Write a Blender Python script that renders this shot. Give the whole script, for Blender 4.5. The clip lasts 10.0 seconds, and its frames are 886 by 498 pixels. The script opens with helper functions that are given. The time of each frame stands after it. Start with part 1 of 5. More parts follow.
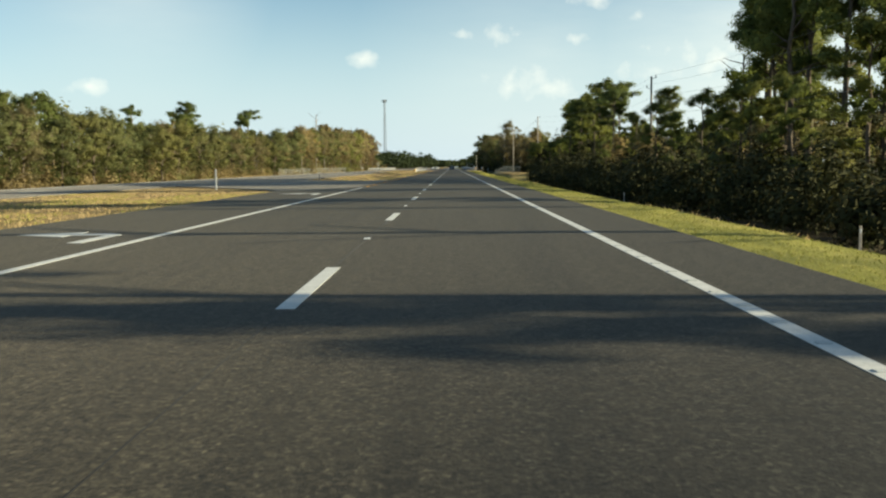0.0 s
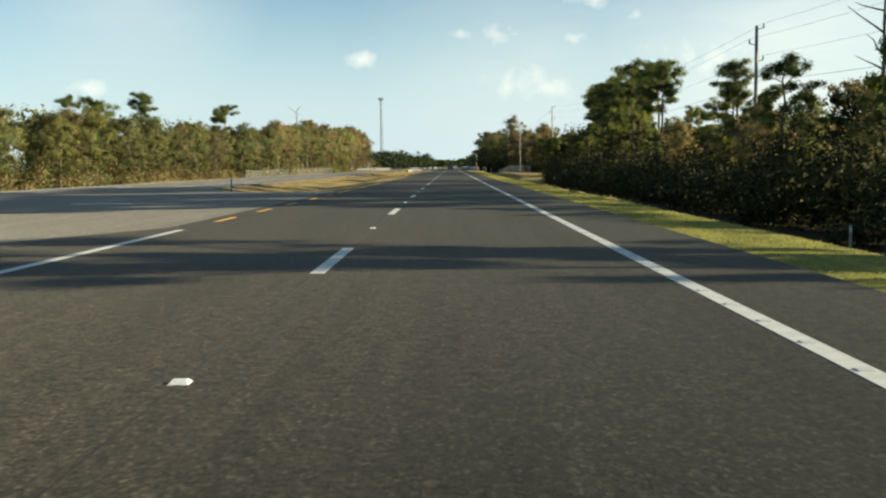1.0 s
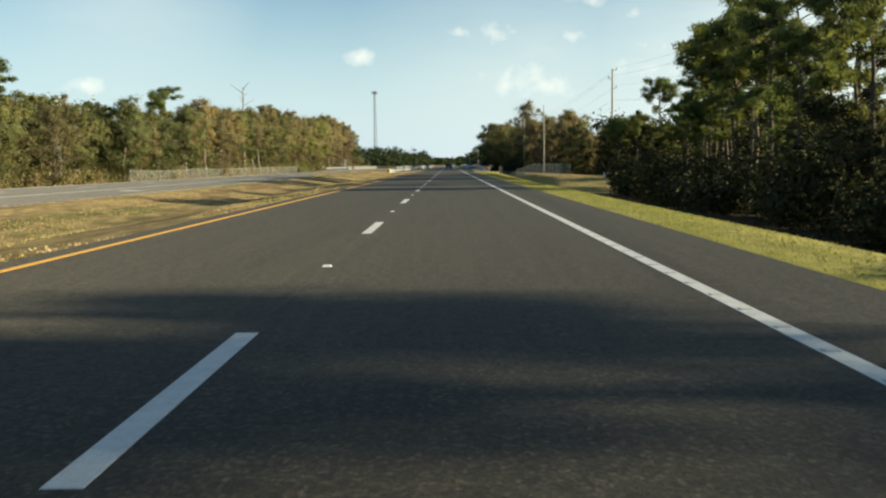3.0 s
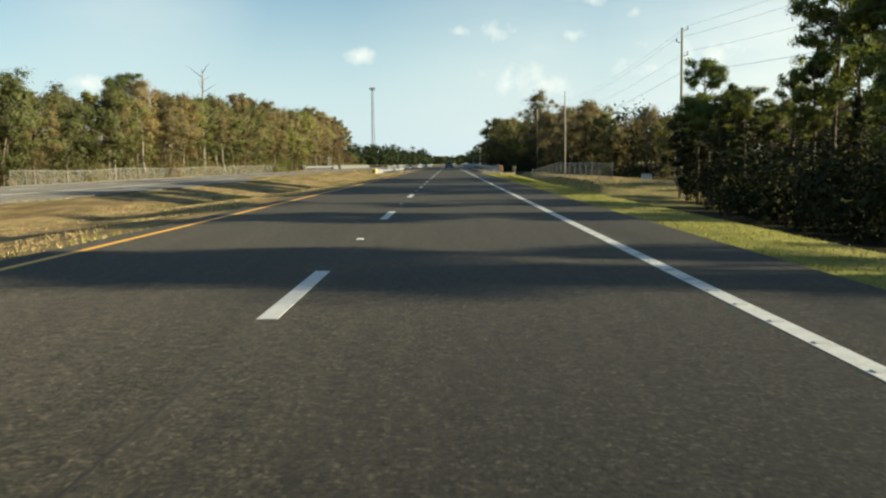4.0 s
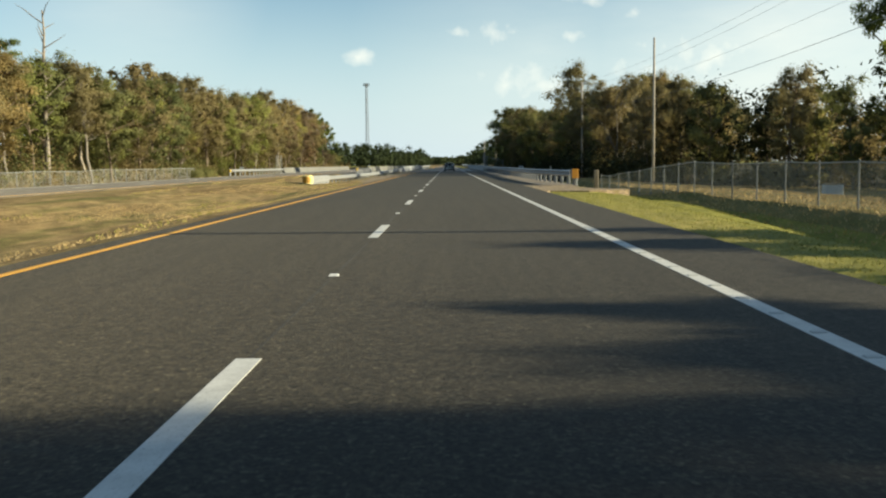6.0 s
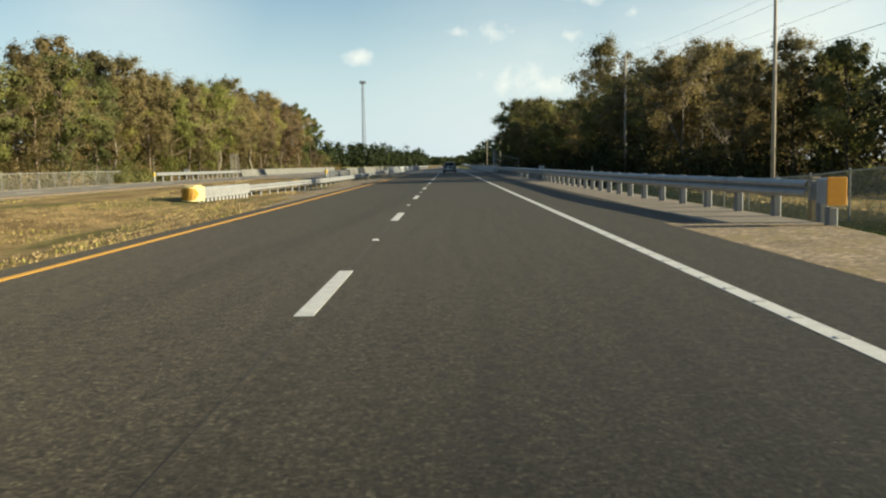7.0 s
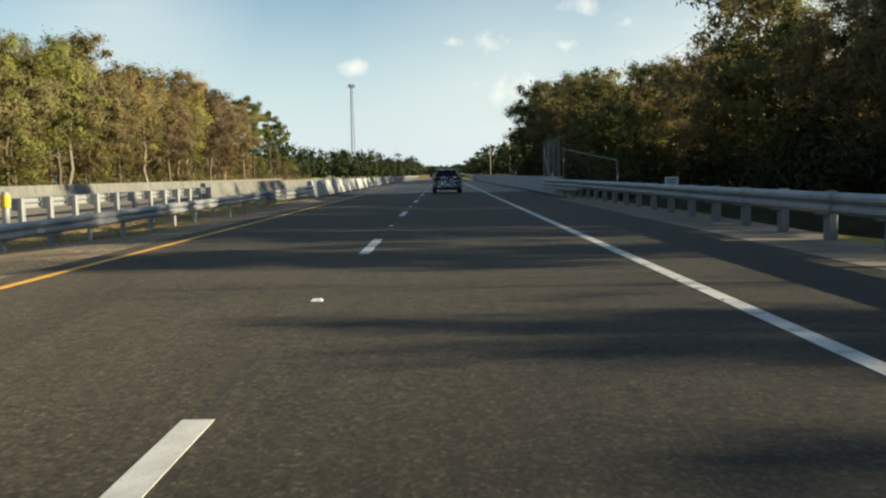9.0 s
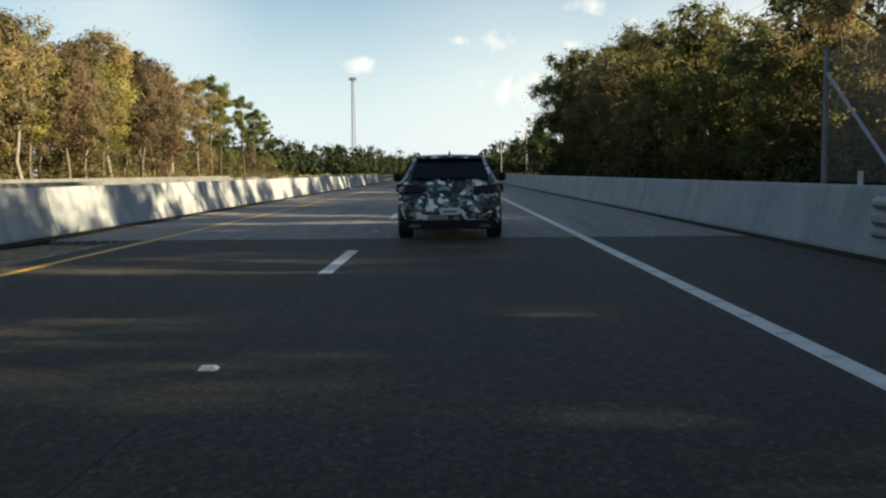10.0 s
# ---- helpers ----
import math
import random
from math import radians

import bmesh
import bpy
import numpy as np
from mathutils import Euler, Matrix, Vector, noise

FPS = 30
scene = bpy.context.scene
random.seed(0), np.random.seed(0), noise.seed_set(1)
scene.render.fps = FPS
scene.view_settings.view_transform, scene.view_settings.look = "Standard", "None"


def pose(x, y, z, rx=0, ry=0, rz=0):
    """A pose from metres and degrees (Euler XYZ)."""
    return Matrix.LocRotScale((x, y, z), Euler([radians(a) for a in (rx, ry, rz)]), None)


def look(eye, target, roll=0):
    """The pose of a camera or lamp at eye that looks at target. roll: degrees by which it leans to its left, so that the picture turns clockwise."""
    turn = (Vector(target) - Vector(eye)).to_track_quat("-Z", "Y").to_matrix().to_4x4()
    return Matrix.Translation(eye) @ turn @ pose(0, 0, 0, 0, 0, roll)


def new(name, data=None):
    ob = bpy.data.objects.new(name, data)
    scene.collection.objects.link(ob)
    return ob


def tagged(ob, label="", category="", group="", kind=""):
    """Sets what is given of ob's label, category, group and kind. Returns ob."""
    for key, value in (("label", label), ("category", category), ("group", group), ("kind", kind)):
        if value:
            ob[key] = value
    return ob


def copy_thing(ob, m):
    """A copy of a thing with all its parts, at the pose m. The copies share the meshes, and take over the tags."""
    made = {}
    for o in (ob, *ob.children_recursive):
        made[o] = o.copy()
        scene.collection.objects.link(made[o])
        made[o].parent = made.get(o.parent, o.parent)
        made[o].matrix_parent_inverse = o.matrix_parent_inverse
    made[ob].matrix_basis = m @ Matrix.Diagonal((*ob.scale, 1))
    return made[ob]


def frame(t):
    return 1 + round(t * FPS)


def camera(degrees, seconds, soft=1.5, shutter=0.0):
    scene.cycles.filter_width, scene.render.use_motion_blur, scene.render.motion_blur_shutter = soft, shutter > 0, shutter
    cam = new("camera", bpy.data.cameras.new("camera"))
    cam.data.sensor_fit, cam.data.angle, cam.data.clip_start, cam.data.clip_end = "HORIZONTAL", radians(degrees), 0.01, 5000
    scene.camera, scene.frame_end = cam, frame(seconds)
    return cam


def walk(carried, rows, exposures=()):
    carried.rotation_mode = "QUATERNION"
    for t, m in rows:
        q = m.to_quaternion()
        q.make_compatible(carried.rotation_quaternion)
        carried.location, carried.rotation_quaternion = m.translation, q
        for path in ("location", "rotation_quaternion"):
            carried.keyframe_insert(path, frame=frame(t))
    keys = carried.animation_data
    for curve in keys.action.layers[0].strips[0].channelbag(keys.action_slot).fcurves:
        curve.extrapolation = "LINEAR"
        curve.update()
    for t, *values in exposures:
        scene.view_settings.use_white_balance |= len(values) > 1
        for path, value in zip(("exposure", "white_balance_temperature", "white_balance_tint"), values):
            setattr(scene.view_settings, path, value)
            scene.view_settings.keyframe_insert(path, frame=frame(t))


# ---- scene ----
from math import cos, sin, pi, tan, sqrt, atan2

# ---- camera ----
cam = camera(51.35, 10.0, soft=2.2, shutter=0.02)
# seconds, x, y, z, yaw, pitch, roll
PATH = [
    (0.0, 1.29, -7.00, 1.08, 0.59, -5.11, 0.54),
    (0.5, 1.35, 9.05, 1.08, 0.57, -5.09, 0.66),
    (1.0, 1.39, 25.70, 1.08, 0.54, -5.12, 0.80),
    (1.5, 1.38, 42.35, 1.08, 0.52, -5.15, 0.68),
    (2.0, 1.35, 58.50, 1.09, 0.44, -5.22, 0.66),
    (2.5, 1.34, 74.50, 1.09, 0.42, -5.21, 0.71),
    (4.0, 1.30, 122.25, 1.09, 0.41, -5.31, 0.55),
    (4.5, 1.22, 137.75, 1.10, 0.41, -5.15, 0.30),
    (5.0, 1.18, 153.55, 1.11, 0.44, -5.25, 0.54),
    (5.5, 1.18, 169.34, 1.10, 0.41, -5.25, 0.62),
    (7.0, 1.09, 215.53, 1.11, 0.37, -5.25, 0.93),
    (7.5, 1.09, 230.71, 1.12, 0.40, -5.37, 1.09),
    (8.0, 1.03, 246.34, 1.10, 0.37, -5.21, 0.94),
    (8.5, 1.04, 262.56, 1.11, 0.22, -4.75, 0.79),
    (9.0, 1.14, 279.60, 1.10, 0.11, -4.66, 1.10),
    (9.5, 1.17, 298.40, 1.11, 0.34, -4.71, 0.78),
    (10.0, 1.33, 317.80, 1.07, 0.37, -4.75, 0.48),
]
walk(cam, [(t, pose(x, y, z, 90 + p, 0, w) @ pose(0, 0, 0, 0, 0, -r)) for t, x, y, z, w, p, r in PATH],
     exposures=[(0.0, 1.23, 6550, -2.0), (5.5, 1.23, 6600, -1.5), (6.9, 1.20, 6700, 0.5), (7.5, 1.22, 6800, 1.4), (9.0, 1.25, 6850, 3.5), (9.4, 1.39, 6950, 5.5), (10.0, 1.42, 7000, 7.0)])

# ---- world and sun ----
SUN_UP, SUN_SIDE = radians(18.5), Vector((0.998, -0.063))
world = bpy.data.worlds.new("world")
scene.world = world
world.use_nodes = True
wn, wl = world.node_tree.nodes, world.node_tree.links
wn.clear()
w_out = wn.new("ShaderNodeOutputWorld")
w_bg = wn.new("ShaderNodeBackground")
w_sky = wn.new("ShaderNodeTexSky")
w_sky.sky_type = "NISHITA"
w_sky.sun_disc = False
w_sky.sun_elevation = SUN_UP
w_sky.sun_rotation = atan2(SUN_SIDE.x, SUN_SIDE.y)
w_sky.air_density, w_sky.dust_density, w_sky.ozone_density = 1.0, 0.35, 2.0
w_bg.inputs["Strength"].default_value = 0.064
w_tc = wn.new("ShaderNodeTexCoord")


def w_math(op, a, b=None, clamp=False):
    n = wn.new("ShaderNodeMath")
    n.operation, n.use_clamp = op, clamp
    for i, v in enumerate((a, b)):
        if v is None:
            continue
        if hasattr(v, "links"):
            wl.new(v, n.inputs[i])
        else:
            n.inputs[i].default_value = v
    return n.outputs[0]


# thin cirrus over the whole sky
w_map = wn.new("ShaderNodeMapping")
w_map.inputs["Scale"].default_value = (2.2, 2.2, 9.0)
wl.new(w_tc.outputs["Generated"], w_map.inputs["Vector"])
w_n1 = wn.new("ShaderNodeTexNoise")
w_n1.inputs["Scale"].default_value, w_n1.inputs["Detail"].default_value, w_n1.inputs["Roughness"].default_value = 1.6, 8, 0.6
wl.new(w_map.outputs[0], w_n1.inputs["Vector"])
w_r1 = wn.new("ShaderNodeMapRange")
w_r1.inputs["From Min"].default_value, w_r1.inputs["From Max"].default_value = 0.30, 0.95
w_r1.inputs["To Max"].default_value = 0.10
wl.new(w_n1.outputs["Fac"], w_r1.inputs["Value"])
# haze along the horizon
w_sep = wn.new("ShaderNodeSeparateXYZ")
wl.new(w_tc.outputs["Generated"], w_sep.inputs[0])
w_r2 = wn.new("ShaderNodeMapRange")
w_r2.interpolation_type = "SMOOTHSTEP"
w_r2.inputs["From Min"].default_value, w_r2.inputs["From Max"].default_value = -0.02, 0.22
w_r2.inputs["To Min"].default_value, w_r2.inputs["To Max"].default_value = 0.92, 0.0
wl.new(w_sep.outputs["Z"], w_r2.inputs["Value"])
veil = w_math("MAXIMUM", w_r1.outputs[0], w_r2.outputs[0])
cloud_fac = w_math("MULTIPLY", w_r1.outputs[0], 0.0)
# small cumulus puffs, by their direction: east, north, up, spread
w_puffn = wn.new("ShaderNodeTexNoise")
w_puffn.inputs["Scale"].default_value, w_puffn.inputs["Detail"].default_value = 55, 7
wl.new(w_tc.outputs["Generated"], w_puffn.inputs["Vector"])
PUFFS = [(0.012, 1, 0.1385, 0.016), (0.052, 1, 0.139, 0.026), (0.070, 1, 0.140, 0.014), (0.082, 1, 0.090, 0.046), (0.100, 1, 0.082, 0.036),
         (-0.093, 1, 0.115, 0.017), (0.132, 1, 0.134, 0.015), (0.150, 1, 0.176, 0.024), (0.200, 1, 0.157, 0.018), (0.285, 1, 0.110, 0.070),
         (0.215, 1, 0.100, 0.040), (-0.39, 1, 0.09, 0.018)]
for px, py, pz, pr in PUFFS:
    d = Vector((px, py, pz)).normalized()
    sub = wn.new("ShaderNodeVectorMath")
    sub.operation = "SUBTRACT"
    sub.inputs[1].default_value = d
    wl.new(w_tc.outputs["Generated"], sub.inputs[0])
    mul = wn.new("ShaderNodeVectorMath")
    mul.operation = "MULTIPLY"
    mul.inputs[1].default_value = (0.75, 1, 1.7)
    wl.new(sub.outputs[0], mul.inputs[0])
    ln = wn.new("ShaderNodeVectorMath")
    ln.operation = "LENGTH"
    wl.new(mul.outputs[0], ln.inputs[0])
    near = w_math("SUBTRACT", 1.0, w_math("DIVIDE", ln.outputs["Value"], pr))
    puff = w_math("MULTIPLY", w_math("ADD", near, w_math("MULTIPLY", w_math("SUBTRACT", w_puffn.outputs["Fac"], 0.52), 2.4)), 0.52, True)
    puff = w_math("MULTIPLY", puff, w_math("MULTIPLY", w_math("ADD", near, 0.55), 1.4, True))
    cloud_fac = w_math("MAXIMUM", cloud_fac, puff)
# broad bright cloud banks, soft-edged
for px, py, pz, pr, amp in ((0.36, 1, 0.12, 0.26, 0.5), (0.10, 1, 0.12, 0.20, 0.22), (-0.34, 1, 0.20, 0.14, 0.25)):
    d = Vector((px, py, pz)).normalized()
    dist = wn.new("ShaderNodeVectorMath")
    dist.operation = "DISTANCE"
    dist.inputs[1].default_value = d
    wl.new(w_tc.outputs["Generated"], dist.inputs[0])
    bank = w_math("SUBTRACT", 1.0, w_math("DIVIDE", dist.outputs["Value"], pr), True)
    bank = w_math("MULTIPLY", w_math("MULTIPLY", bank, amp), w_math("MULTIPLY", w_n1.outputs["Fac"], 1.9), True)
    cloud_fac = w_math("MAXIMUM", cloud_fac, bank)
w_mix = wn.new("ShaderNodeMix")
w_mix.data_type = "RGBA"
w_mix.inputs[7].default_value = (8.0, 7.6, 7.1, 1)
w_veil = wn.new("ShaderNodeMix")
w_veil.data_type = "RGBA"
w_veil.inputs[7].default_value = (4.75, 5.5, 6.45, 1)
wl.new(veil, w_veil.inputs[0])
wl.new(w_sky.outputs[0], w_veil.inputs[6])
wl.new(cloud_fac, w_mix.inputs[0])
wl.new(w_veil.outputs[2], w_mix.inputs[6])
wl.new(w_mix.outputs[2], w_bg.inputs["Color"])
wl.new(w_bg.outputs[0], w_out.inputs["Surface"])

sun_data = bpy.data.lights.new("sun", "SUN")
sun_data.energy, sun_data.angle, sun_data.color = 5.0, radians(0.55), (1.0, 0.86, 0.64)
sun = new("sun", sun_data)
sun.matrix_world = look(Vector((SUN_SIDE.x * cos(SUN_UP), SUN_SIDE.y * cos(SUN_UP), sin(SUN_UP))) * 100, (0, 0, 0))

# ---- materials ----


class Mat:
    """A node material put together step by step."""

    def __init__(self, name, rough=0.8, metal=0.0, spec=0.5):
        self.m = bpy.data.materials.new(name)
        self.m.use_nodes = True
        self.n, self.l = self.m.node_tree.nodes, self.m.node_tree.links
        self.b = self.n["Principled BSDF"]
        self.b.inputs["Roughness"].default_value = rough
        self.b.inputs["Metallic"].default_value = metal
        self.b.inputs["Specular IOR Level"].default_value = spec
        self.tc = self.n.new("ShaderNodeTexCoord").outputs["Object"]

    def mapped(self, scale):
        mp = self.n.new("ShaderNodeMapping")
        mp.inputs["Scale"].default_value = scale
        self.l.new(self.tc, mp.inputs["Vector"])
        return mp.outputs[0]

    def noise(self, scale, detail=4, rough=0.55, stretch=None):
        t = self.n.new("ShaderNodeTexNoise")
        t.inputs["Scale"].default_value, t.inputs["Detail"].default_value, t.inputs["Roughness"].default_value = scale, detail, rough
        self.l.new(self.mapped(stretch) if stretch else self.tc, t.inputs["Vector"])
        return t.outputs["Fac"]

    def cells(self, scale, out="Color", stretch=None):
        t = self.n.new("ShaderNodeTexVoronoi")
        t.inputs["Scale"].default_value = scale
        self.l.new(self.mapped(stretch) if stretch else self.tc, t.inputs["Vector"])
        return t.outputs[out]

    def ramp(self, fac, *stops, hard=False):
        r = self.n.new("ShaderNodeValToRGB")
        e = r.color_ramp.elements
        if hard:
            r.color_ramp.interpolation = "CONSTANT"
        while len(e) < len(stops):
            e.new(0.5)
        for el, (p, c) in zip(e, stops):
            el.position = p
            el.color = (*c, 1) if hasattr(c, "__len__") else (c, c, c, 1)
        self.l.new(fac, r.inputs["Fac"])
        return r.outputs["Color"]

    def mix(self, fac, a, b, mode="MIX"):
        x = self.n.new("ShaderNodeMix")
        x.data_type, x.blend_type = "RGBA", mode
        for i, v in ((0, fac), (6, a), (7, b)):
            if hasattr(v, "links"):
                self.l.new(v, x.inputs[i])
            elif i == 0:
                x.inputs[0].default_value = v
            else:
                x.inputs[i].default_value = (*v, 1)
        return x.outputs[2]

    def per_object(self):
        return self.n.new("ShaderNodeObjectInfo").outputs["Random"]

    def per_island(self):
        return self.n.new("ShaderNodeNewGeometry").outputs["Random Per Island"]

    def color(self, c):
        if hasattr(c, "links"):
            self.l.new(c, self.b.inputs["Base Color"])
        else:
            self.b.inputs["Base Color"].default_value = (*c, 1)
        return self

    def rough(self, fac, lo, hi):
        r = self.n.new("ShaderNodeMapRange")
        r.inputs["To Min"].default_value, r.inputs["To Max"].default_value = lo, hi
        self.l.new(fac, r.inputs["Value"])
        self.l.new(r.outputs[0], self.b.inputs["Roughness"])
        return self

    def bump(self, fac, strength=0.4, dist=0.01):
        bp = self.n.new("ShaderNodeBump")
        bp.inputs["Strength"].default_value, bp.inputs["Distance"].default_value = strength, dist
        self.l.new(fac, bp.inputs["Height"])
        self.l.new(bp.outputs[0], self.b.inputs["Normal"])
        return self


def asphalt(name, dark, light):
    k = Mat(name, 0.80, spec=0.26)
    grain = k.noise(38, 4, 0.75)
    streak = k.noise(1.0, 5, 0.6, (1.6, 0.035, 1))
    patch = k.noise(0.25, 4, 0.6)
    base = k.mix(k.ramp(streak, (0.25, 0.1), (0.75, 0.9)), dark, light)
    base = k.mix(0.5, base, k.ramp(patch, (0.3, dark), (0.7, light)))
    base = k.mix(k.ramp(grain, (0.47, 0.0), (0.64, 1.0)), base, [c * 4.2 for c in light])
    base = k.mix(k.ramp(k.noise(11, 4, 0.75), (0.42, 0.0), (0.62, 0.7)), base, [c * 2.1 for c in light])
    base = k.mix(k.ramp(k.noise(4.5, 5, 0.7, (1.5, 0.5, 1)), (0.38, 0.0), (0.66, 0.5)), base, [c * 1.55 for c in light])
    base = k.mix(k.ramp(k.noise(2.0, 5, 0.65, (2.2, 0.06, 1)), (0.36, 0.38), (0.58, 0.0)), base, [c * 0.7 for c in dark])
    base = k.mix(k.ramp(k.noise(28, 2, 0.6), (0.32, 0.85), (0.47, 0.0)), base, [c * 0.35 for c in dark])
    stone = k.n.new("ShaderNodeSeparateColor")
    k.l.new(k.cells(42), stone.inputs[0])
    base = k.mix(1.0, base, k.ramp(stone.outputs[0], (0.0, 0.45), (0.5, 0.85), (0.85, 1.25), (1.0, 2.3)), "MULTIPLY")
    k.b.inputs["Diffuse Roughness"].default_value = 1.0
    k.l.new(k.ramp(k.noise(9, 4, 0.75), (0.38, 0.02), (0.62, 0.085)), k.b.inputs["Sheen Weight"])
    k.b.inputs["Sheen Roughness"].default_value = 0.23
    k.b.inputs["Sheen Tint"].default_value = (1.0, 0.86, 0.68, 1)
    k.color(base).bump(grain, 0.5, 0.010)
    return k.m


M_ASPHALT = asphalt("asphalt", (0.006852, 0.006199, 0.004405), (0.01573, 0.01377, 0.009315))
M_ASPHALT_OLD = asphalt("worn_asphalt", (0.05335, 0.04822, 0.04001), (0.08413, 0.07592, 0.06361))
M_DECK = asphalt("bridge_deck_surface", (0.078, 0.0735, 0.068), (0.120, 0.1125, 0.103))


def concrete(name, a, b, stain=0.5):
    k = Mat(name, 0.85)
    n1 = k.noise(0.9, 6, 0.65)
    n2 = k.noise(18, 4)
    run = k.noise(1.4, 5, 0.6, (1, 1, 0.12))
    c = k.mix(k.ramp(n1, (0.35, 0), (0.7, 1)), a, b)
    c = k.mix(k.ramp(run, (0.5, 0.0), (0.72, stain)), c, [v * 0.45 for v in a])
    c = k.mix(k.ramp(n2, (0.3, 0.35), (0.5, 0)), c, [v * 0.6 for v in a])
    k.color(c).bump(n2, 0.3, 0.008)
    return k.m


M_CONCRETE = concrete("barrier_concrete", (0.2659, 0.2815, 0.2815), (0.3597, 0.3675, 0.3558))
M_CONCRETE_OLD = concrete("weathered_concrete", (0.1105, 0.1105, 0.09775), (0.17, 0.1658, 0.1487), 0.7)
M_PAD = concrete("pad_concrete", (0.1445, 0.1173, 0.085), (0.2125, 0.1742, 0.1318), 0.45)


def gravel(name, a, b, straw):
    """Loose tan stones with grit between them and dry grass matted over parts."""
    k = Mat(name, 0.95)
    c = k.mix(k.ramp(k.noise(0.8, 6, 0.7), (0.35, 0), (0.65, 1)), a, b)
    stone = k.n.new("ShaderNodeSeparateColor")
    k.l.new(k.cells(16), stone.inputs[0])
    c = k.mix(1.0, c, k.ramp(stone.outputs[0], (0.0, 0.45), (0.5, 0.85), (0.85, 1.2), (1.0, 1.9)), "MULTIPLY")
    c = k.mix(k.ramp(k.noise(2.4, 6, 0.75, (1.0, 0.4, 1)), (0.50, 0.0), (0.60, 0.9)), c, straw)
    n = k.noise(24, 4, 0.75)
    c = k.mix(k.ramp(n, (0.32, 0.7), (0.48, 0)), c, [v * 0.35 for v in a])
    k.color(c).bump(n, 0.8, 0.03)
    return k.m


M_GRAVEL = gravel("gravel_shoulder", (0.175, 0.125, 0.072), (0.30, 0.225, 0.145), (0.20, 0.15, 0.055))


def paint(name, c, worn):
    k = Mat(name, 0.6)
    n1, n2 = k.noise(6, 6, 0.7), k.noise(70, 3)
    col = k.mix(k.ramp(n1, (0.42, 0.0), (0.68, 0.7)), c, worn)
    col = k.mix(k.ramp(n2, (0.58, 0.0), (0.70, 0.6)), col, [v * 0.35 for v in worn])
    k.color(col).bump(n2, 0.3, 0.004)
    return k.m


M_WHITE = paint("white_road_paint", (0.527, 0.5185, 0.4845), (0.374, 0.3655, 0.34))
M_YELLOW = paint("yellow_road_paint", (0.68, 0.34, 0.0255), (0.51, 0.272, 0.0425))


def grass_ground(name, *cols):
    k = Mat(name, 0.95, spec=0.1)
    n1, n2, n3 = k.noise(1.0, 5, 0.65, (0.42, 0.07, 1)), k.noise(1.5, 6, 0.7, (1.2, 0.45, 1)), k.noise(22, 4, 0.7)
    a = k.ramp(n1, (0.38, cols[0]), (0.50, cols[1]), (0.61, cols[2]))
    a = k.mix(k.ramp(n2, (0.38, 0.75), (0.60, 0.0)), a, cols[3])
    a = k.mix(k.ramp(n3, (0.35, 0.6), (0.55, 0.0)), a, [v * 0.55 for v in cols[3]])
    k.color(a).bump(n3, 0.8, 0.05)
    return k.m


M_VERGE = grass_ground("mown_grass", (0.24, 0.23, 0.05), (0.30, 0.275, 0.065), (0.37, 0.31, 0.10), (0.15, 0.15, 0.04))
M_STRAW = grass_ground("dormant_grass", (0.20, 0.135, 0.06), (0.40, 0.285, 0.13), (0.16, 0.15, 0.05), (0.105, 0.075, 0.035))
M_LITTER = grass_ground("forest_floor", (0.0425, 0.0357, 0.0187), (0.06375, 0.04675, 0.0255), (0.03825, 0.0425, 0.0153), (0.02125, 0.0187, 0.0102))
M_FIELD = grass_ground("field_grass", (0.2295, 0.187, 0.07225), (0.289, 0.2295, 0.0935), (0.17, 0.1615, 0.051), (0.136, 0.119, 0.0425))


def blades(name, a, b, c):
    k = Mat(name, 0.85, spec=0.15)
    k.color(k.ramp(k.per_island(), (0.0, a), (0.55, b), (1.0, c)))
    return k.m


M_BLADE_GREEN = blades("green_blades", (0.21, 0.22, 0.04), (0.31, 0.29, 0.07), (0.42, 0.35, 0.13))
M_BLADE_STRAW = blades("straw_blades", (0.33, 0.24, 0.10), (0.50, 0.36, 0.17), (0.62, 0.47, 0.25))


def leaves(name, a, b, c, thin=0.42):
    """Thin leaves: they also let light through."""
    k = Mat(name, 0.8, spec=0.1)
    col = k.mix(k.ramp(k.noise(0.45, 3, 0.6), (0.36, 0.0), (0.64, 1.0)), a, c)
    col = k.mix(0.35, col, k.ramp(k.per_island(), (0.0, a), (0.5, b), (1.0, c)))
    shift = k.ramp(k.per_object(), (0.0, (0.72, 0.78, 0.75)), (0.4, (0.92, 0.96, 0.90)), (0.75, (1.05, 1.0, 0.92)), (1.0, (1.20, 1.14, 0.95)))
    col = k.mix(1.0, col, shift, "MULTIPLY")
    k.color(col)
    t = k.n.new("ShaderNodeBsdfTranslucent")
    k.l.new(k.mix(1.0, col, (1.32, 1.30, 1.05), "MULTIPLY"), t.inputs["Color"])
    mx = k.n.new("ShaderNodeMixShader")
    mx.inputs[0].default_value = thin
    k.l.new(k.b.outputs[0], mx.inputs[1])
    k.l.new(t.outputs[0], mx.inputs[2])
    k.l.new(mx.outputs[0], k.n["Material Output"].inputs["Surface"])
    return k.m


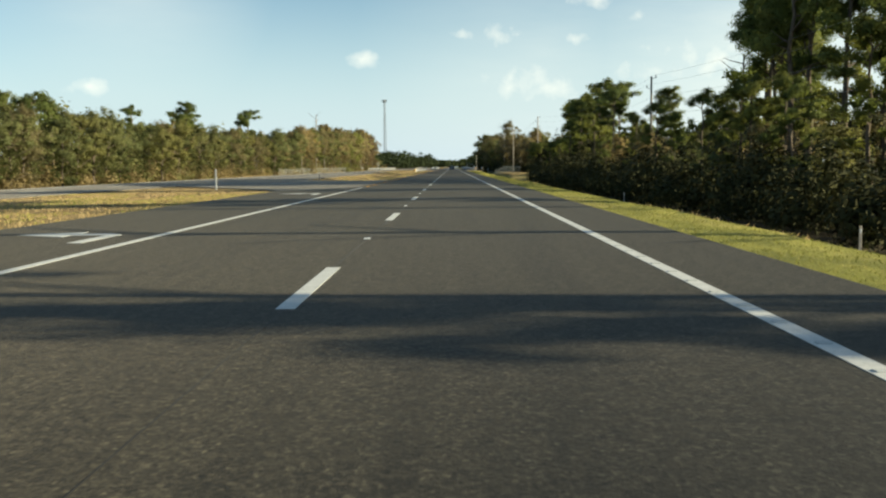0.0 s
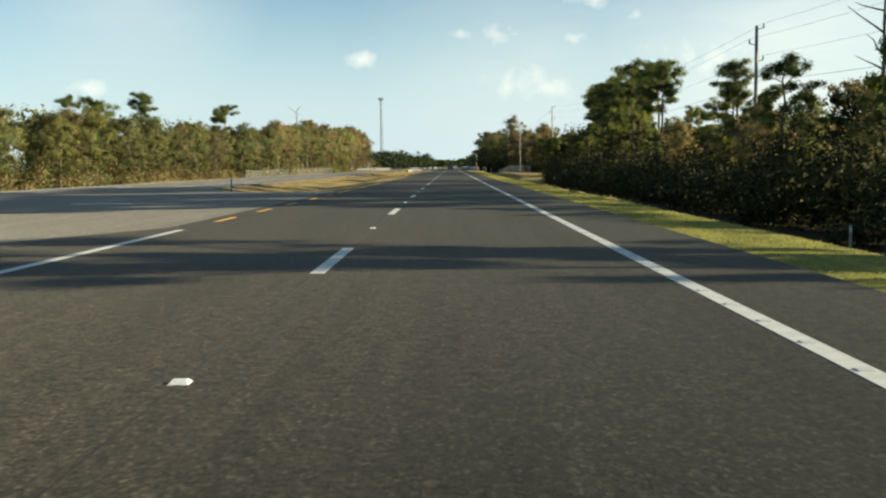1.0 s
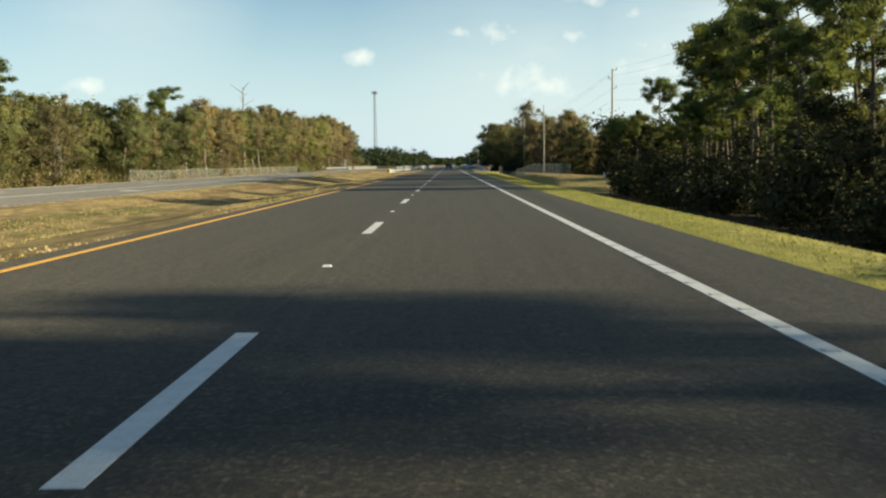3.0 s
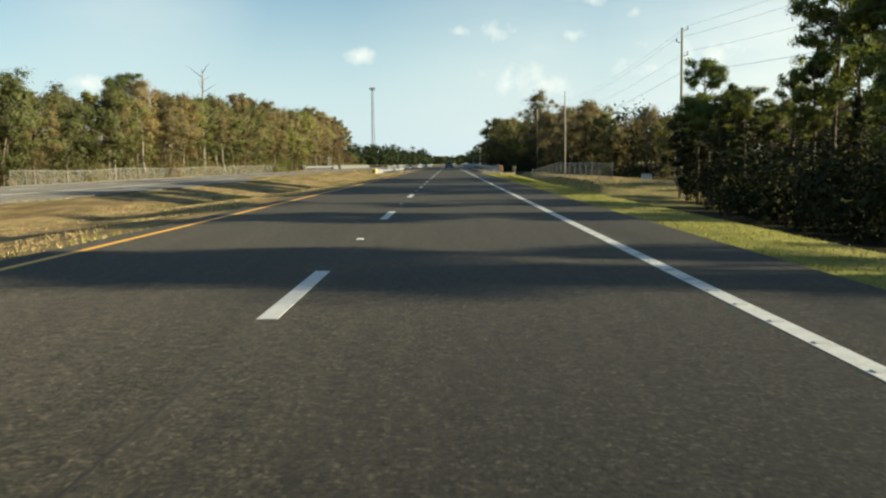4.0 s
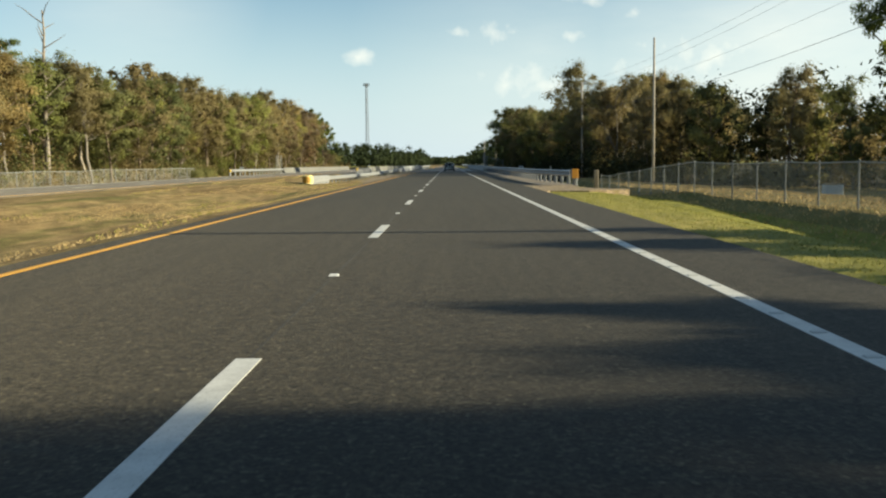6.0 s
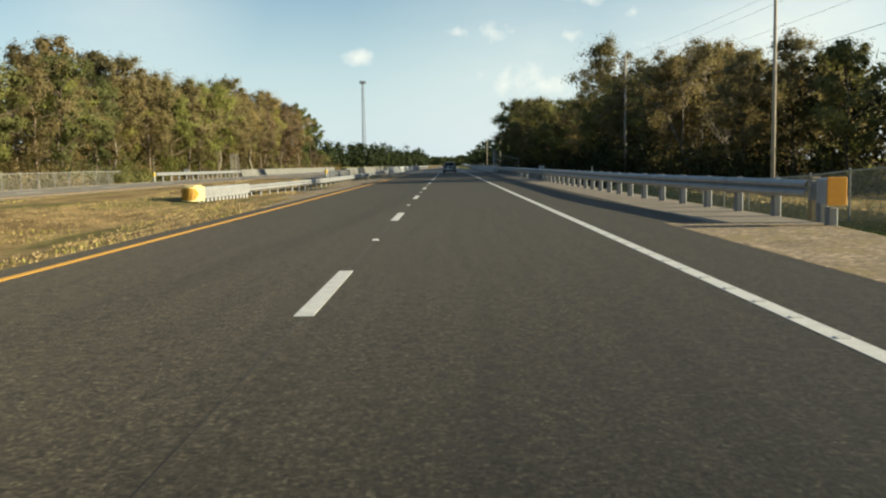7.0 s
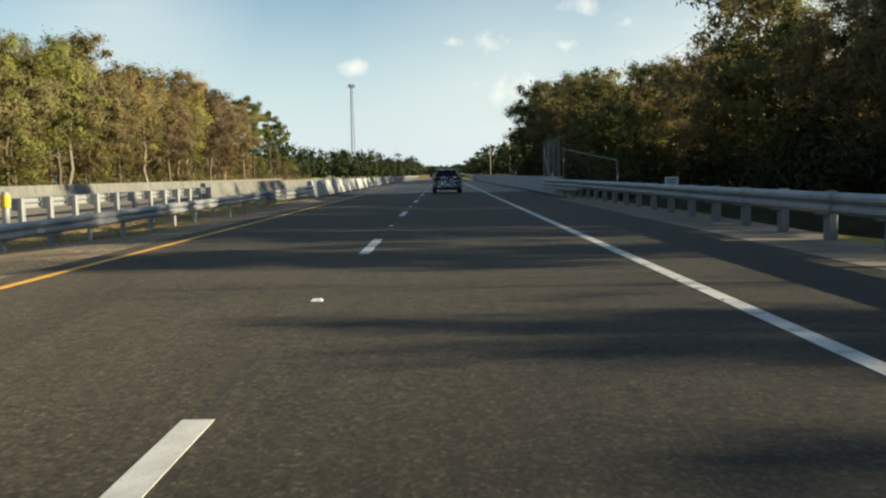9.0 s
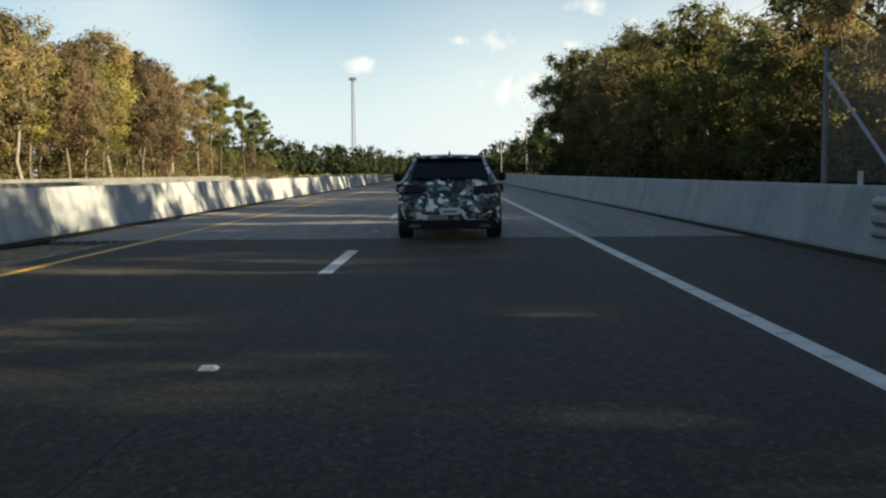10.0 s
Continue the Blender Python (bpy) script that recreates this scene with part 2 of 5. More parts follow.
M_PINE = leaves("pine_needles", (0.084, 0.1024, 0.0336), (0.124, 0.144, 0.0448), (0.168, 0.18, 0.0576))
M_OAK = leaves("evergreen_leaves", (0.095, 0.1024, 0.04368), (0.1368, 0.1408, 0.05964), (0.19, 0.1872, 0.08148))
M_BROWN = leaves("dry_leaves", (0.1415, 0.1132, 0.05853), (0.1934, 0.155, 0.08118), (0.2646, 0.2144, 0.1152))
M_SPRING = leaves("spring_leaves", (0.1613, 0.1702, 0.05555), (0.224, 0.224, 0.07347), (0.2957, 0.2822, 0.09856))
M_DISTANT = leaves("distant_needles", (0.0192, 0.0288, 0.0144), (0.032, 0.044, 0.0208), (0.052, 0.064, 0.0304), 0.25)
# Leaf colour darkened to paint in the shade of the backlit right-hand woods.
M_SHADE_LEAF = leaves("shade_toned_leaves", (0.0224, 0.0264, 0.0112), (0.0368, 0.04, 0.016), (0.0544, 0.0544, 0.0232), 0.12)
M_RED = leaves("red_maple_buds", (0.115, 0.080, 0.055), (0.170, 0.118, 0.080), (0.235, 0.168, 0.112))


def bark(name, a, b):
    k = Mat(name, 0.92, spec=0.15)
    n = k.noise(5, 6, 0.7, (3, 3, 0.5))
    shift = k.ramp(k.per_object(), (0.0, (0.7, 0.7, 0.7)), (1.0, (1.3, 1.25, 1.2)))
    k.color(k.mix(1.0, k.ramp(n, (0.35, a), (0.65, b)), shift, "MULTIPLY")).bump(n, 0.6, 0.03)
    return k.m


M_BARK = bark("bark", (0.07225, 0.05525, 0.0408), (0.1615, 0.1318, 0.102))
M_BARK_PALE = bark("pale_bark", (0.17, 0.1487, 0.1232), (0.306, 0.272, 0.2295))
M_POLE = bark("weathered_pole_wood", (0.2465, 0.221, 0.187), (0.374, 0.34, 0.2975))


def metal(name, c, rough=0.45, m=0.85):
    k = Mat(name, rough, m)
    n = k.noise(3.5, 5, 0.65)
    k.color(k.mix(k.ramp(n, (0.4, 0.0), (0.7, 0.6)), c, [v * 0.65 for v in c])).rough(n, rough - 0.1, rough + 0.2)
    return k.m


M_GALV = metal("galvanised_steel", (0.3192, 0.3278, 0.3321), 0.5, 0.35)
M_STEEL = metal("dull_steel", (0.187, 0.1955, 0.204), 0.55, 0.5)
M_WIRE = metal("wire", (0.30, 0.29, 0.25), 0.7, 0.2)
M_CABLE = Mat("cable", 0.7).color((0.16, 0.16, 0.165)).m
M_BLACK = Mat("black_plastic", 0.6, spec=0.15).color((0.012, 0.012, 0.013)).m
M_YELLOW_SIGN = paint("yellow_sheeting", (0.6375, 0.425, 0.0255), (0.51, 0.323, 0.0425))
# Light painted into the nose: cream for its sunlit side, amber its shaded front.
M_CREAM = paint("sunlit_cream_moulding", (0.66, 0.55, 0.24), (0.52, 0.43, 0.20))
M_AMBER = paint("amber_sheeting", (0.42, 0.22, 0.01), (0.30, 0.16, 0.02))
M_DARK_AMBER = paint("dark_amber_sheeting", (0.24, 0.12, 0.01), (0.18, 0.09, 0.02))
M_ORANGE = paint("orange_sheeting", (0.62, 0.27, 0.02), (0.48, 0.20, 0.03))
M_SIGN_WHITE = paint("white_sheeting", (0.612, 0.612, 0.595), (0.493, 0.493, 0.476))
M_INK = Mat("dark_lettering", 0.6).color((0.05, 0.05, 0.05)).m
M_RUBBER = Mat("tyre_rubber", 0.85).color((0.018, 0.018, 0.018)).m
M_GLASS = Mat("tinted_glass", 0.08, 0.0, 0.25).color((0.006, 0.007, 0.008)).m
M_TAIL = Mat("tail_lamp_red", 0.2, spec=0.3).color((0.020, 0.002, 0.002)).m
M_RIM = metal("dark_alloy", (0.10, 0.10, 0.105), 0.35, 0.8)


def camo():
    k = Mat("camouflage_wrap", 0.30)
    warp = k.n.new("ShaderNodeVectorMath")
    warp.operation = "ADD"
    nt = k.n.new("ShaderNodeTexNoise")
    nt.inputs["Scale"].default_value, nt.inputs["Detail"].default_value = 5.5, 3
    k.l.new(k.tc, nt.inputs["Vector"])
    sc = k.n.new("ShaderNodeVectorMath")
    sc.operation = "SCALE"
    sc.inputs["Scale"].default_value = 0.22
    k.l.new(nt.outputs["Color"], sc.inputs[0])
    k.l.new(k.tc, warp.inputs[0])
    k.l.new(sc.outputs[0], warp.inputs[1])
    k.tc = warp.outputs[0]
    cells = k.cells(15.5, stretch=(0.8, 0.8, 1.2))
    sep = k.n.new("ShaderNodeSeparateColor")
    k.l.new(cells, sep.inputs[0])
    col = k.ramp(sep.outputs[0], (0.0, (0.012, 0.014, 0.014)), (0.36, (0.06, 0.075, 0.06)), (0.56, (0.24, 0.26, 0.24)),
                 (0.72, (0.74, 0.74, 0.70)), (0.87, (0.05, 0.065, 0.04)), hard=True)
    k.color(col)
    return k.m


M_CAMO = camo()

# ---- mesh helpers ----


def mesh_of(name, verts, faces, mats, smooth=False):
    me = bpy.data.meshes.new(name)
    me.from_pydata([tuple(v) for v in verts], [], [tuple(f) for f in faces])
    for m in mats if isinstance(mats, (list, tuple)) else [mats]:
        me.materials.append(m)
    if smooth:
        me.polygons.foreach_set("use_smooth", [True] * len(me.polygons))
    me.update()
    return me


def part(name, mesh, parent=None, label="", at=None):
    ob = new(name, mesh)
    if parent is not None:
        ob.parent = parent
    if at is not None:
        ob.matrix_basis = at
    if label:
        tagged(ob, label)
    return ob


def group_at(name, m, label, category, group=""):
    ob = new(name)
    ob.empty_display_size = 0.3
    ob.matrix_basis = m
    return tagged(ob, label, category, group)


class Geo:
    """Collects vertices and faces of one part."""

    def __init__(self):
        self.v, self.f = [], []

    def add(self, verts, faces):
        o = len(self.v)
        self.v += [tuple(p) for p in verts]
        self.f += [tuple(i + o for i in f) for f in faces]

    def box(self, x0, x1, y0, y1, z0, z1, b=0.0):
        if b <= 0:
            self.add([(x, y, z) for z in (z0, z1) for y in (y0, y1) for x in (x0, x1)],
                     [(0, 2, 3, 1), (4, 5, 7, 6), (0, 1, 5, 4), (2, 6, 7, 3), (0, 4, 6, 2), (1, 3, 7, 5)])
            return
        ring = [(x0 + b, y0), (x1 - b, y0), (x1, y0 + b), (x1, y1 - b), (x1 - b, y1), (x0 + b, y1), (x0, y1 - b), (x0, y0 + b)]
        cx, cy = (x0 + x1) / 2, (y0 + y1) / 2
        kx, ky = 1 - 2 * b / max(x1 - x0, 1e-6), 1 - 2 * b / max(y1 - y0, 1e-6)
        top = [(cx + (x - cx) * kx, cy + (y - cy) * ky) for x, y in ring]
        v = [(x, y, z0) for x, y in ring] + [(x, y, z1 - b) for x, y in ring] + [(x, y, z1) for x, y in top]
        f = [tuple(range(7, -1, -1)), tuple(range(16, 24))]
        for r in (0, 8):
            f += [(r + i, r + (i + 1) % 8, r + 8 + (i + 1) % 8, r + 8 + i) for i in range(8)]
        self.add(v, f)

    def tube(self, pts, radii, sides=6, caps=True):
        pts = [Vector(p) for p in pts]
        v, f = [], []
        for i, p in enumerate(pts):
            d = (pts[min(i + 1, len(pts) - 1)] - pts[max(i - 1, 0)]).normalized()
            a = d.orthogonal().normalized() if i == 0 else (a - d * a.dot(d)).normalized()
            b = d.cross(a)
            for s in range(sides):
                g = 2 * pi * s / sides
                v.append(p + (a * cos(g) + b * sin(g)) * radii[i])
        for i in range(len(pts) - 1):
            for s in range(sides):
                f.append((i * sides + s, i * sides + (s + 1) % sides, (i + 1) * sides + (s + 1) % sides, (i + 1) * sides + s))
        if caps:
            f += [tuple(range(sides - 1, -1, -1)), tuple((len(pts) - 1) * sides + s for s in range(sides))]
        self.add(v, f)

    def sweep(self, profile, stations, closed=True, caps=True):
        """profile: (x, z) points; stations: (dx, y, dz)."""
        n = len(profile)
        v = [(px + dx, y, pz + dz) for dx, y, dz in stations for px, pz in profile]
        f = []
        for i in range(len(stations) - 1):
            for s in range(n if closed else n - 1):
                t = (s + 1) % n
                f.append((i * n + s, (i + 1) * n + s, (i + 1) * n + t, i * n + t))
        if caps and closed:
            f += [tuple(range(n)), tuple((len(stations) - 1) * n + s for s in range(n - 1, -1, -1))]
        self.add(v, f)

    def mesh(self, name, mats, smooth=False):
        return mesh_of(name, self.v, self.f, mats, smooth)


def slab(name, outline, z0, z1, mat, label, category="road", kind="structure", parent=None):
    """A flat slab with the given outline, counter-clockwise from above."""
    n = len(outline)
    v = [(x, y, z0) for x, y in outline] + [(x, y, z1) for x, y in outline]
    f = [tuple(range(n - 1, -1, -1)), tuple(range(n, 2 * n))] + [(i, (i + 1) % n, n + (i + 1) % n, n + i) for i in range(n)]
    ob = new(name, mesh_of(name, v, f, mat))
    return tagged(ob, label, category, kind=kind)


# ---- ground ----


def smooth(a, b, x):
    t = min(1, max(0, (x - a) / (b - a)))
    return t * t * (3 - 2 * t)


def lerp_table(x, table):
    for (x0, z0), (x1, z1) in zip(table, table[1:]):
        if x <= x1:
            return z0 + (z1 - z0) * max(0, (x - x0)) / (x1 - x0)
    return table[-1][1]


RIGHT_DITCH = [(4.9, -0.03), (6.7, -0.08), (7.3, -0.3), (9.5, -1.75), (11.5, -2.1), (14, -1.9), (20, -2.1), (60, -1.6), (300, -0.5), (3000, 0)]
RIGHT_FIELD = [(4.9, -0.03), (7.3, -0.06), (8.6, -0.35), (11, -0.95), (13, -1.6), (14, -1.7), (15.2, -0.75), (20, -0.85), (30, -1.6), (60, -1.9), (300, -0.5), (3000, 0)]
LEFT = [(-3000, 0), (-300, -0.5), (-70, -1.2), (-38, -1.1), (-29, -0.6), (-24.6, -0.05), (-12.4, -0.05), (-8.3, -0.5), (-5.2, -0.14), (-3.9, -0.03)]
LEFT_FLAT = [(-3000, 0), (-300, -0.5), (-70, -1.2), (-38, -1.1), (-29, -0.6), (-24.6, -0.05), (-3.9, -0.05)]


def ground_z(x, y):
    if x > 4.9:
        k = smooth(196, 212, y)
        z = lerp_table(x, RIGHT_DITCH) * (1 - k) + lerp_table(x, RIGHT_FIELD) * k
    elif x < -3.9:
        k = smooth(66, 80, y)
        z = lerp_table(x, LEFT_FLAT) * (1 - k) + lerp_table(x, LEFT) * k * (1 - (0.25 * smooth(238, 254, y) if x > -12.4 else 0))
    else:
        z = -0.06
    if x > 7.2 or x < -25 or (-12.2 < x < -4.6 and y > 74):
        z += 0.10 * noise.noise(Vector((x * 0.25, y * 0.25, 0))) + 0.22 * noise.noise(Vector((x * 0.06, y * 0.06, 4)))
    if y > 345:
        z -= 0.9 * smooth(345, 356, y) * (1 - smooth(428, 436, y)) * (1 if abs(x) < 60 else 0)
    return z


xs = [-3000, -1200, -500, -200, -110, -80, -64, -54, -46, -42, -40, -38, -35, -32, -30, -28, -26.4, -24.8, -24, -22, -20, -18, -16.8, -15, -13.5, -12.5,
      -11.5, -10.5, -9.5, -8.5, -7.5, -6.6, -5.8, -5.2, -4.6, -4.2, -3.9, -2, 0, 2, 4, 4.9, 5.4, 6, 6.7, 7.0, 7.3, 7.9, 8.6, 9.5, 10.5, 11.5, 13, 14, 14.6, 15.2, 17, 20,
      23, 26, 30, 35, 42, 50, 60, 80, 110, 200, 500, 1200, 3000]
ys = [-600, -200, -80, -40] + [-20 + 2.5 * i for i in range(190)] + [470, 500, 550, 620, 720, 900, 1200, 1700, 2500, 4000]
gv = [(x, y, ground_z(x, y)) for y in ys for x in xs]
gf = [(j * len(xs) + i, j * len(xs) + i + 1, (j + 1) * len(xs) + i + 1, (j + 1) * len(xs) + i) for j in range(len(ys) - 1) for i in range(len(xs) - 1)]
gme = mesh_of("ground", gv, gf, [M_VERGE, M_STRAW, M_LITTER, M_FIELD, M_GRAVEL], True)
gi = []
for j in range(len(ys) - 1):
    for i in range(len(xs) - 1):
        x, y = (xs[i] + xs[i + 1]) / 2, (ys[j] + ys[j + 1]) / 2
        if x > 0:
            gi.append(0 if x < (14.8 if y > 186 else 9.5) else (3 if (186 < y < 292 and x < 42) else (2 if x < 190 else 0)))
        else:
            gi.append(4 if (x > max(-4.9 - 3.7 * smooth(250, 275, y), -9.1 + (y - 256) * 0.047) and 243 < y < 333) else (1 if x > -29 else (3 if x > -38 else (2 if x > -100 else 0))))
gme.polygons.foreach_set("material_index", gi)
ground = tagged(new("ground", gme), "roadside ground with mown verge, dry median and litter", "ground", kind="structure")

# ---- roads ----
slab("road", [(-3.95, -90), (4.95, -90), (4.95, 332.8), (-3.95, 332.8)], -0.3, 0, M_ASPHALT, "dark asphalt two-lane carriageway with paved shoulder")
slab("road_beyond", [(-3.95, 432), (4.95, 432), (4.95, 2600), (-3.95, 2600)], -0.3, 0, M_ASPHALT_OLD, "asphalt carriageway running on past the bridge")
slab("turn_lane", [(-7.0, -90), (-3.95, -90), (-3.95, 43), (-7.0, 37)], -0.3, 0, M_ASPHALT, "asphalt left-turn lane beside the carriageway")
slab("crossover", [(-3.95, 43), (-3.95, 70), (-5.0, 68.2), (-7.2, 68.4), (-10, 72.0), (-12.4, 79), (-12.4, 46), (-9.5, 42), (-8.0, 39.2), (-7.0, 37)],
     -0.3, 0, M_ASPHALT_OLD, "worn asphalt crossing through the median")
slab("opposite_road", [(-24.4, -90), (-16.4, -90), (-16.4, 52), (-12.4, 46), (-12.4, 186), (-16.9, 206), (-16.9, 332.8), (-24.4, 332.8)], -0.3, 0, M_ASPHALT_OLD,
     "grey worn asphalt of the opposite carriageway")
slab("opposite_road_beyond", [(-24.4, 432), (-16.9, 432), (-16.9, 2600), (-24.4, 2600)], -0.3, 0, M_ASPHALT_OLD, "opposite carriageway past the bridge")
slab("bridge_deck", [(-6.3, 332.8), (7.1, 332.8), (7.1, 432), (-6.3, 432)], -0.8, 0.004, M_DECK, "pale concrete bridge deck", "bridge")
slab("opposite_bridge_deck", [(-26, 332.8), (-10.6, 332.8), (-10.6, 432), (-26, 432)], -0.8, 0, M_DECK, "concrete deck of the second bridge", "bridge")
slab("shoulder_right", [(4.95, 232), (5.75, 232), (5.75, 318), (6.45, 319.5), (6.45, 332.8), (4.95, 332.8)], -0.3, 0, M_ASPHALT, "asphalt shoulder beside the guardrail", "pavement")
slab("gravel_patch", [(4.95, 220.8), (5.2, 221.5), (5.7, 221.5), (6.7, 221.3), (7.5, 221.9), (8.5, 222.4), (8.5, 223.6), (7.9, 223.9), (7.4, 225), (7.1, 227.2), (7.5, 231), (5.75, 232), (4.95, 232)], -0.3, 0.002, M_GRAVEL,
     "loose pale gravel at the end of the guardrail", "gravel")
slab("shoulder_pad_right", [(5.75, 232), (7.5, 231), (7.5, 237), (7.35, 318), (5.75, 318)], -0.25, 0.004, M_PAD, "sandy pale concrete strip under the guardrail", "pavement")
slab("opposite_shoulder", [(-16.9, 302), (-10.2, 302), (-10.2, 332.8), (-16.9, 332.8)], -0.25, -0.004, M_ASPHALT_OLD, "widened shoulder before the second bridge", "pavement")


def marking(name, x0, x1, y0, y1, mat, label, z=0.0):
    g = Geo()
    steps = max(1, int((y1 - y0) / 60))
    for i in range(steps):
        g.box(x0, x1, y0 + (y1 - y0) * i / steps, y0 + (y1 - y0) * (i + 1) / steps, z - 0.02, z + 0.004)
    return tagged(new(name, g.mesh(name, mat)), label, "road marking", kind="structure")


EDGE_R, EDGE_L, CYCLE, DASH = 3.51, -3.51, 11.70, 2.93
marking("edge_line_right", EDGE_R - 0.075, EDGE_R + 0.075, -90, 332.8, M_WHITE, "solid white thermoplastic edge line")
marking("edge_line_bridge_right", EDGE_R - 0.075, EDGE_R + 0.075, 332.8, 2000, M_WHITE, "solid white edge line over the bridge", 0.004)
marking("edge_line_left", EDGE_L - 0.055, EDGE_L + 0.055, 68, 332.8, M_YELLOW, "solid yellow line along the median")
marking("edge_line_bridge_left", EDGE_L - 0.055, EDGE_L + 0.055, 332.8, 2000, M_YELLOW, "solid yellow line over the bridge", 0.004)
marking("turn_lane_line", EDGE_L - 0.07, EDGE_L + 0.07, -90, 42.3, M_WHITE, "solid white line beside the turn lane")
for y0 in (44.8, 49.0, 53.2, 57.7, 62.0, 65.6):
    marking("crossing_guide_line", EDGE_L - 0.06, EDGE_L + 0.06, y0, y0 + 1.7, M_YELLOW, "short yellow guide dash across the median opening")
for k in range(-6, 62):
    on_deck = 332.8 < CYCLE * k < 432
    marking("lane_line", -0.075, 0.075, CYCLE * k, CYCLE * k + DASH, M_WHITE, "white thermoplastic lane dash", 0.004 if on_deck else 0.0)
for k in range(0, 60):
    marking("opposite_lane_line", -20.5, -20.35, CYCLE * k + 4, CYCLE * k + 4 + DASH, M_WHITE, "white lane dash on the opposite carriageway")
marking("opposite_edge_line", -24.0, -23.85, -90, 900, M_WHITE, "white edge line of the opposite carriageway")
marking("opposite_median_line", -17.2, -17.06, 206, 900, M_YELLOW, "yellow edge line of the opposite carriageway")
marking("opposite_turn_line", -16.6, -16.45, 84, 200, M_WHITE, "white line beside the opposite turn lane")


def arrow(m, label):
    """A left-turn arrow painted on the road, its stem along +y."""
    pts = [(0.25, -1.25), (0.42, -1.25), (0.42, 0.45), (0.25, 0.72), (-0.2, 0.74), (-0.2, 1.1), (-0.95, 0.55), (-0.2, 0.0), (-0.2, 0.36), (0.25, 0.34)]
    n = len(pts)
    v = [(x, y, -0.02) for x, y in pts] + [(x, y, 0.004) for x, y in pts]
    f = [tuple(range(n, 2 * n))] + [(i, (i + 1) % n, n + (i + 1) % n, n + i) for i in range(n)]
    ob = new("turn_arrow", mesh_of("turn_arrow", v, f, M_WHITE))
    ob.matrix_basis = m
    return tagged(ob, label, "road marking", kind="structure")


for y in (7.8, 31.3):
    arrow(pose(-4.76, y, 0) @ Matrix.Diagonal((1.31, 1.0, 1.0, 1)), "white left-turn arrow painted in the turn lane")
for y in (98, 136, 168):
    arrow(pose(-14.4, y, 0, 0, 0, 180), "white turn arrow on the opposite carriageway")
marking("stop_mark", -11.2, -9.2, 56.0, 56.5, M_WHITE, "short white bar in the median opening")


def road_stud():
    g = Geo()
    v = [(-0.05, -0.05, 0), (0.05, -0.05, 0), (0.05, 0.05, 0), (-0.05, 0.05, 0), (-0.035, -0.02, 0.02), (0.035, -0.02, 0.02), (0.035, 0.02, 0.02), (-0.035, 0.02, 0.02)]
    v = [(x * 1.05, y * 0.9, z) for x, y, z in v]
    g.add(v, [(3, 2, 1, 0), (4, 5, 6, 7), (0, 1, 5, 4), (1, 2, 6, 5), (2, 3, 7, 6), (3, 0, 4, 7)])
    return g.mesh("road_stud", M_SIGN_WHITE)


stud = tagged(new("road_stud", road_stud()), "small white reflective road stud on the asphalt", "road stud", "studs along the lane line")
stud.location = (0.0, CYCLE * -1 + 6.9, 0.0)
for k in range(0, 40):
    copy_thing(stud, pose(0.0, CYCLE * k + 6.9, 0.004 if 332 < CYCLE * k + 6.9 < 432 else 0.0))
# sealed joint between the lanes
g = Geo()
for i in range(-9, 33):
    w0 = 0.007 + 0.003 * sin(i * 2.3)
    g.box(-w0, w0, i * 10.0 + 0.3, i * 10.0 + 10.3, -0.02, 0.002)
k_s = Mat("joint_sealant", 0.8, spec=0.2).color((0.020, 0.018, 0.015))
k_s.b.inputs["Sheen Weight"].default_value, k_s.b.inputs["Sheen Roughness"].default_value = 0.10, 0.25
M_SEAL = k_s.m
tagged(new("lane_joint", g.mesh("lane_joint", M_SEAL)), "dark sealed joint between the two lanes", "road joint", kind="structure")
# raised bumps in the edge line
g = Geo()
for i in range(460):
    y = -16 + 0.76 * i
    if y < 332:
        g.box(EDGE_R - 0.05, EDGE_R + 0.05, y, y + 0.07, 0.0, 0.012, 0.006)
k_b = Mat("bump_grey", 0.8).color((0.40, 0.40, 0.38)).m
tagged(new("edge_line_bumps", g.mesh("edge_line_bumps", k_b)), "grey raised bumps along the white edge line", "road marking", kind="stuff")

# ---- trees ----
RNG = np.random.default_rng(7)


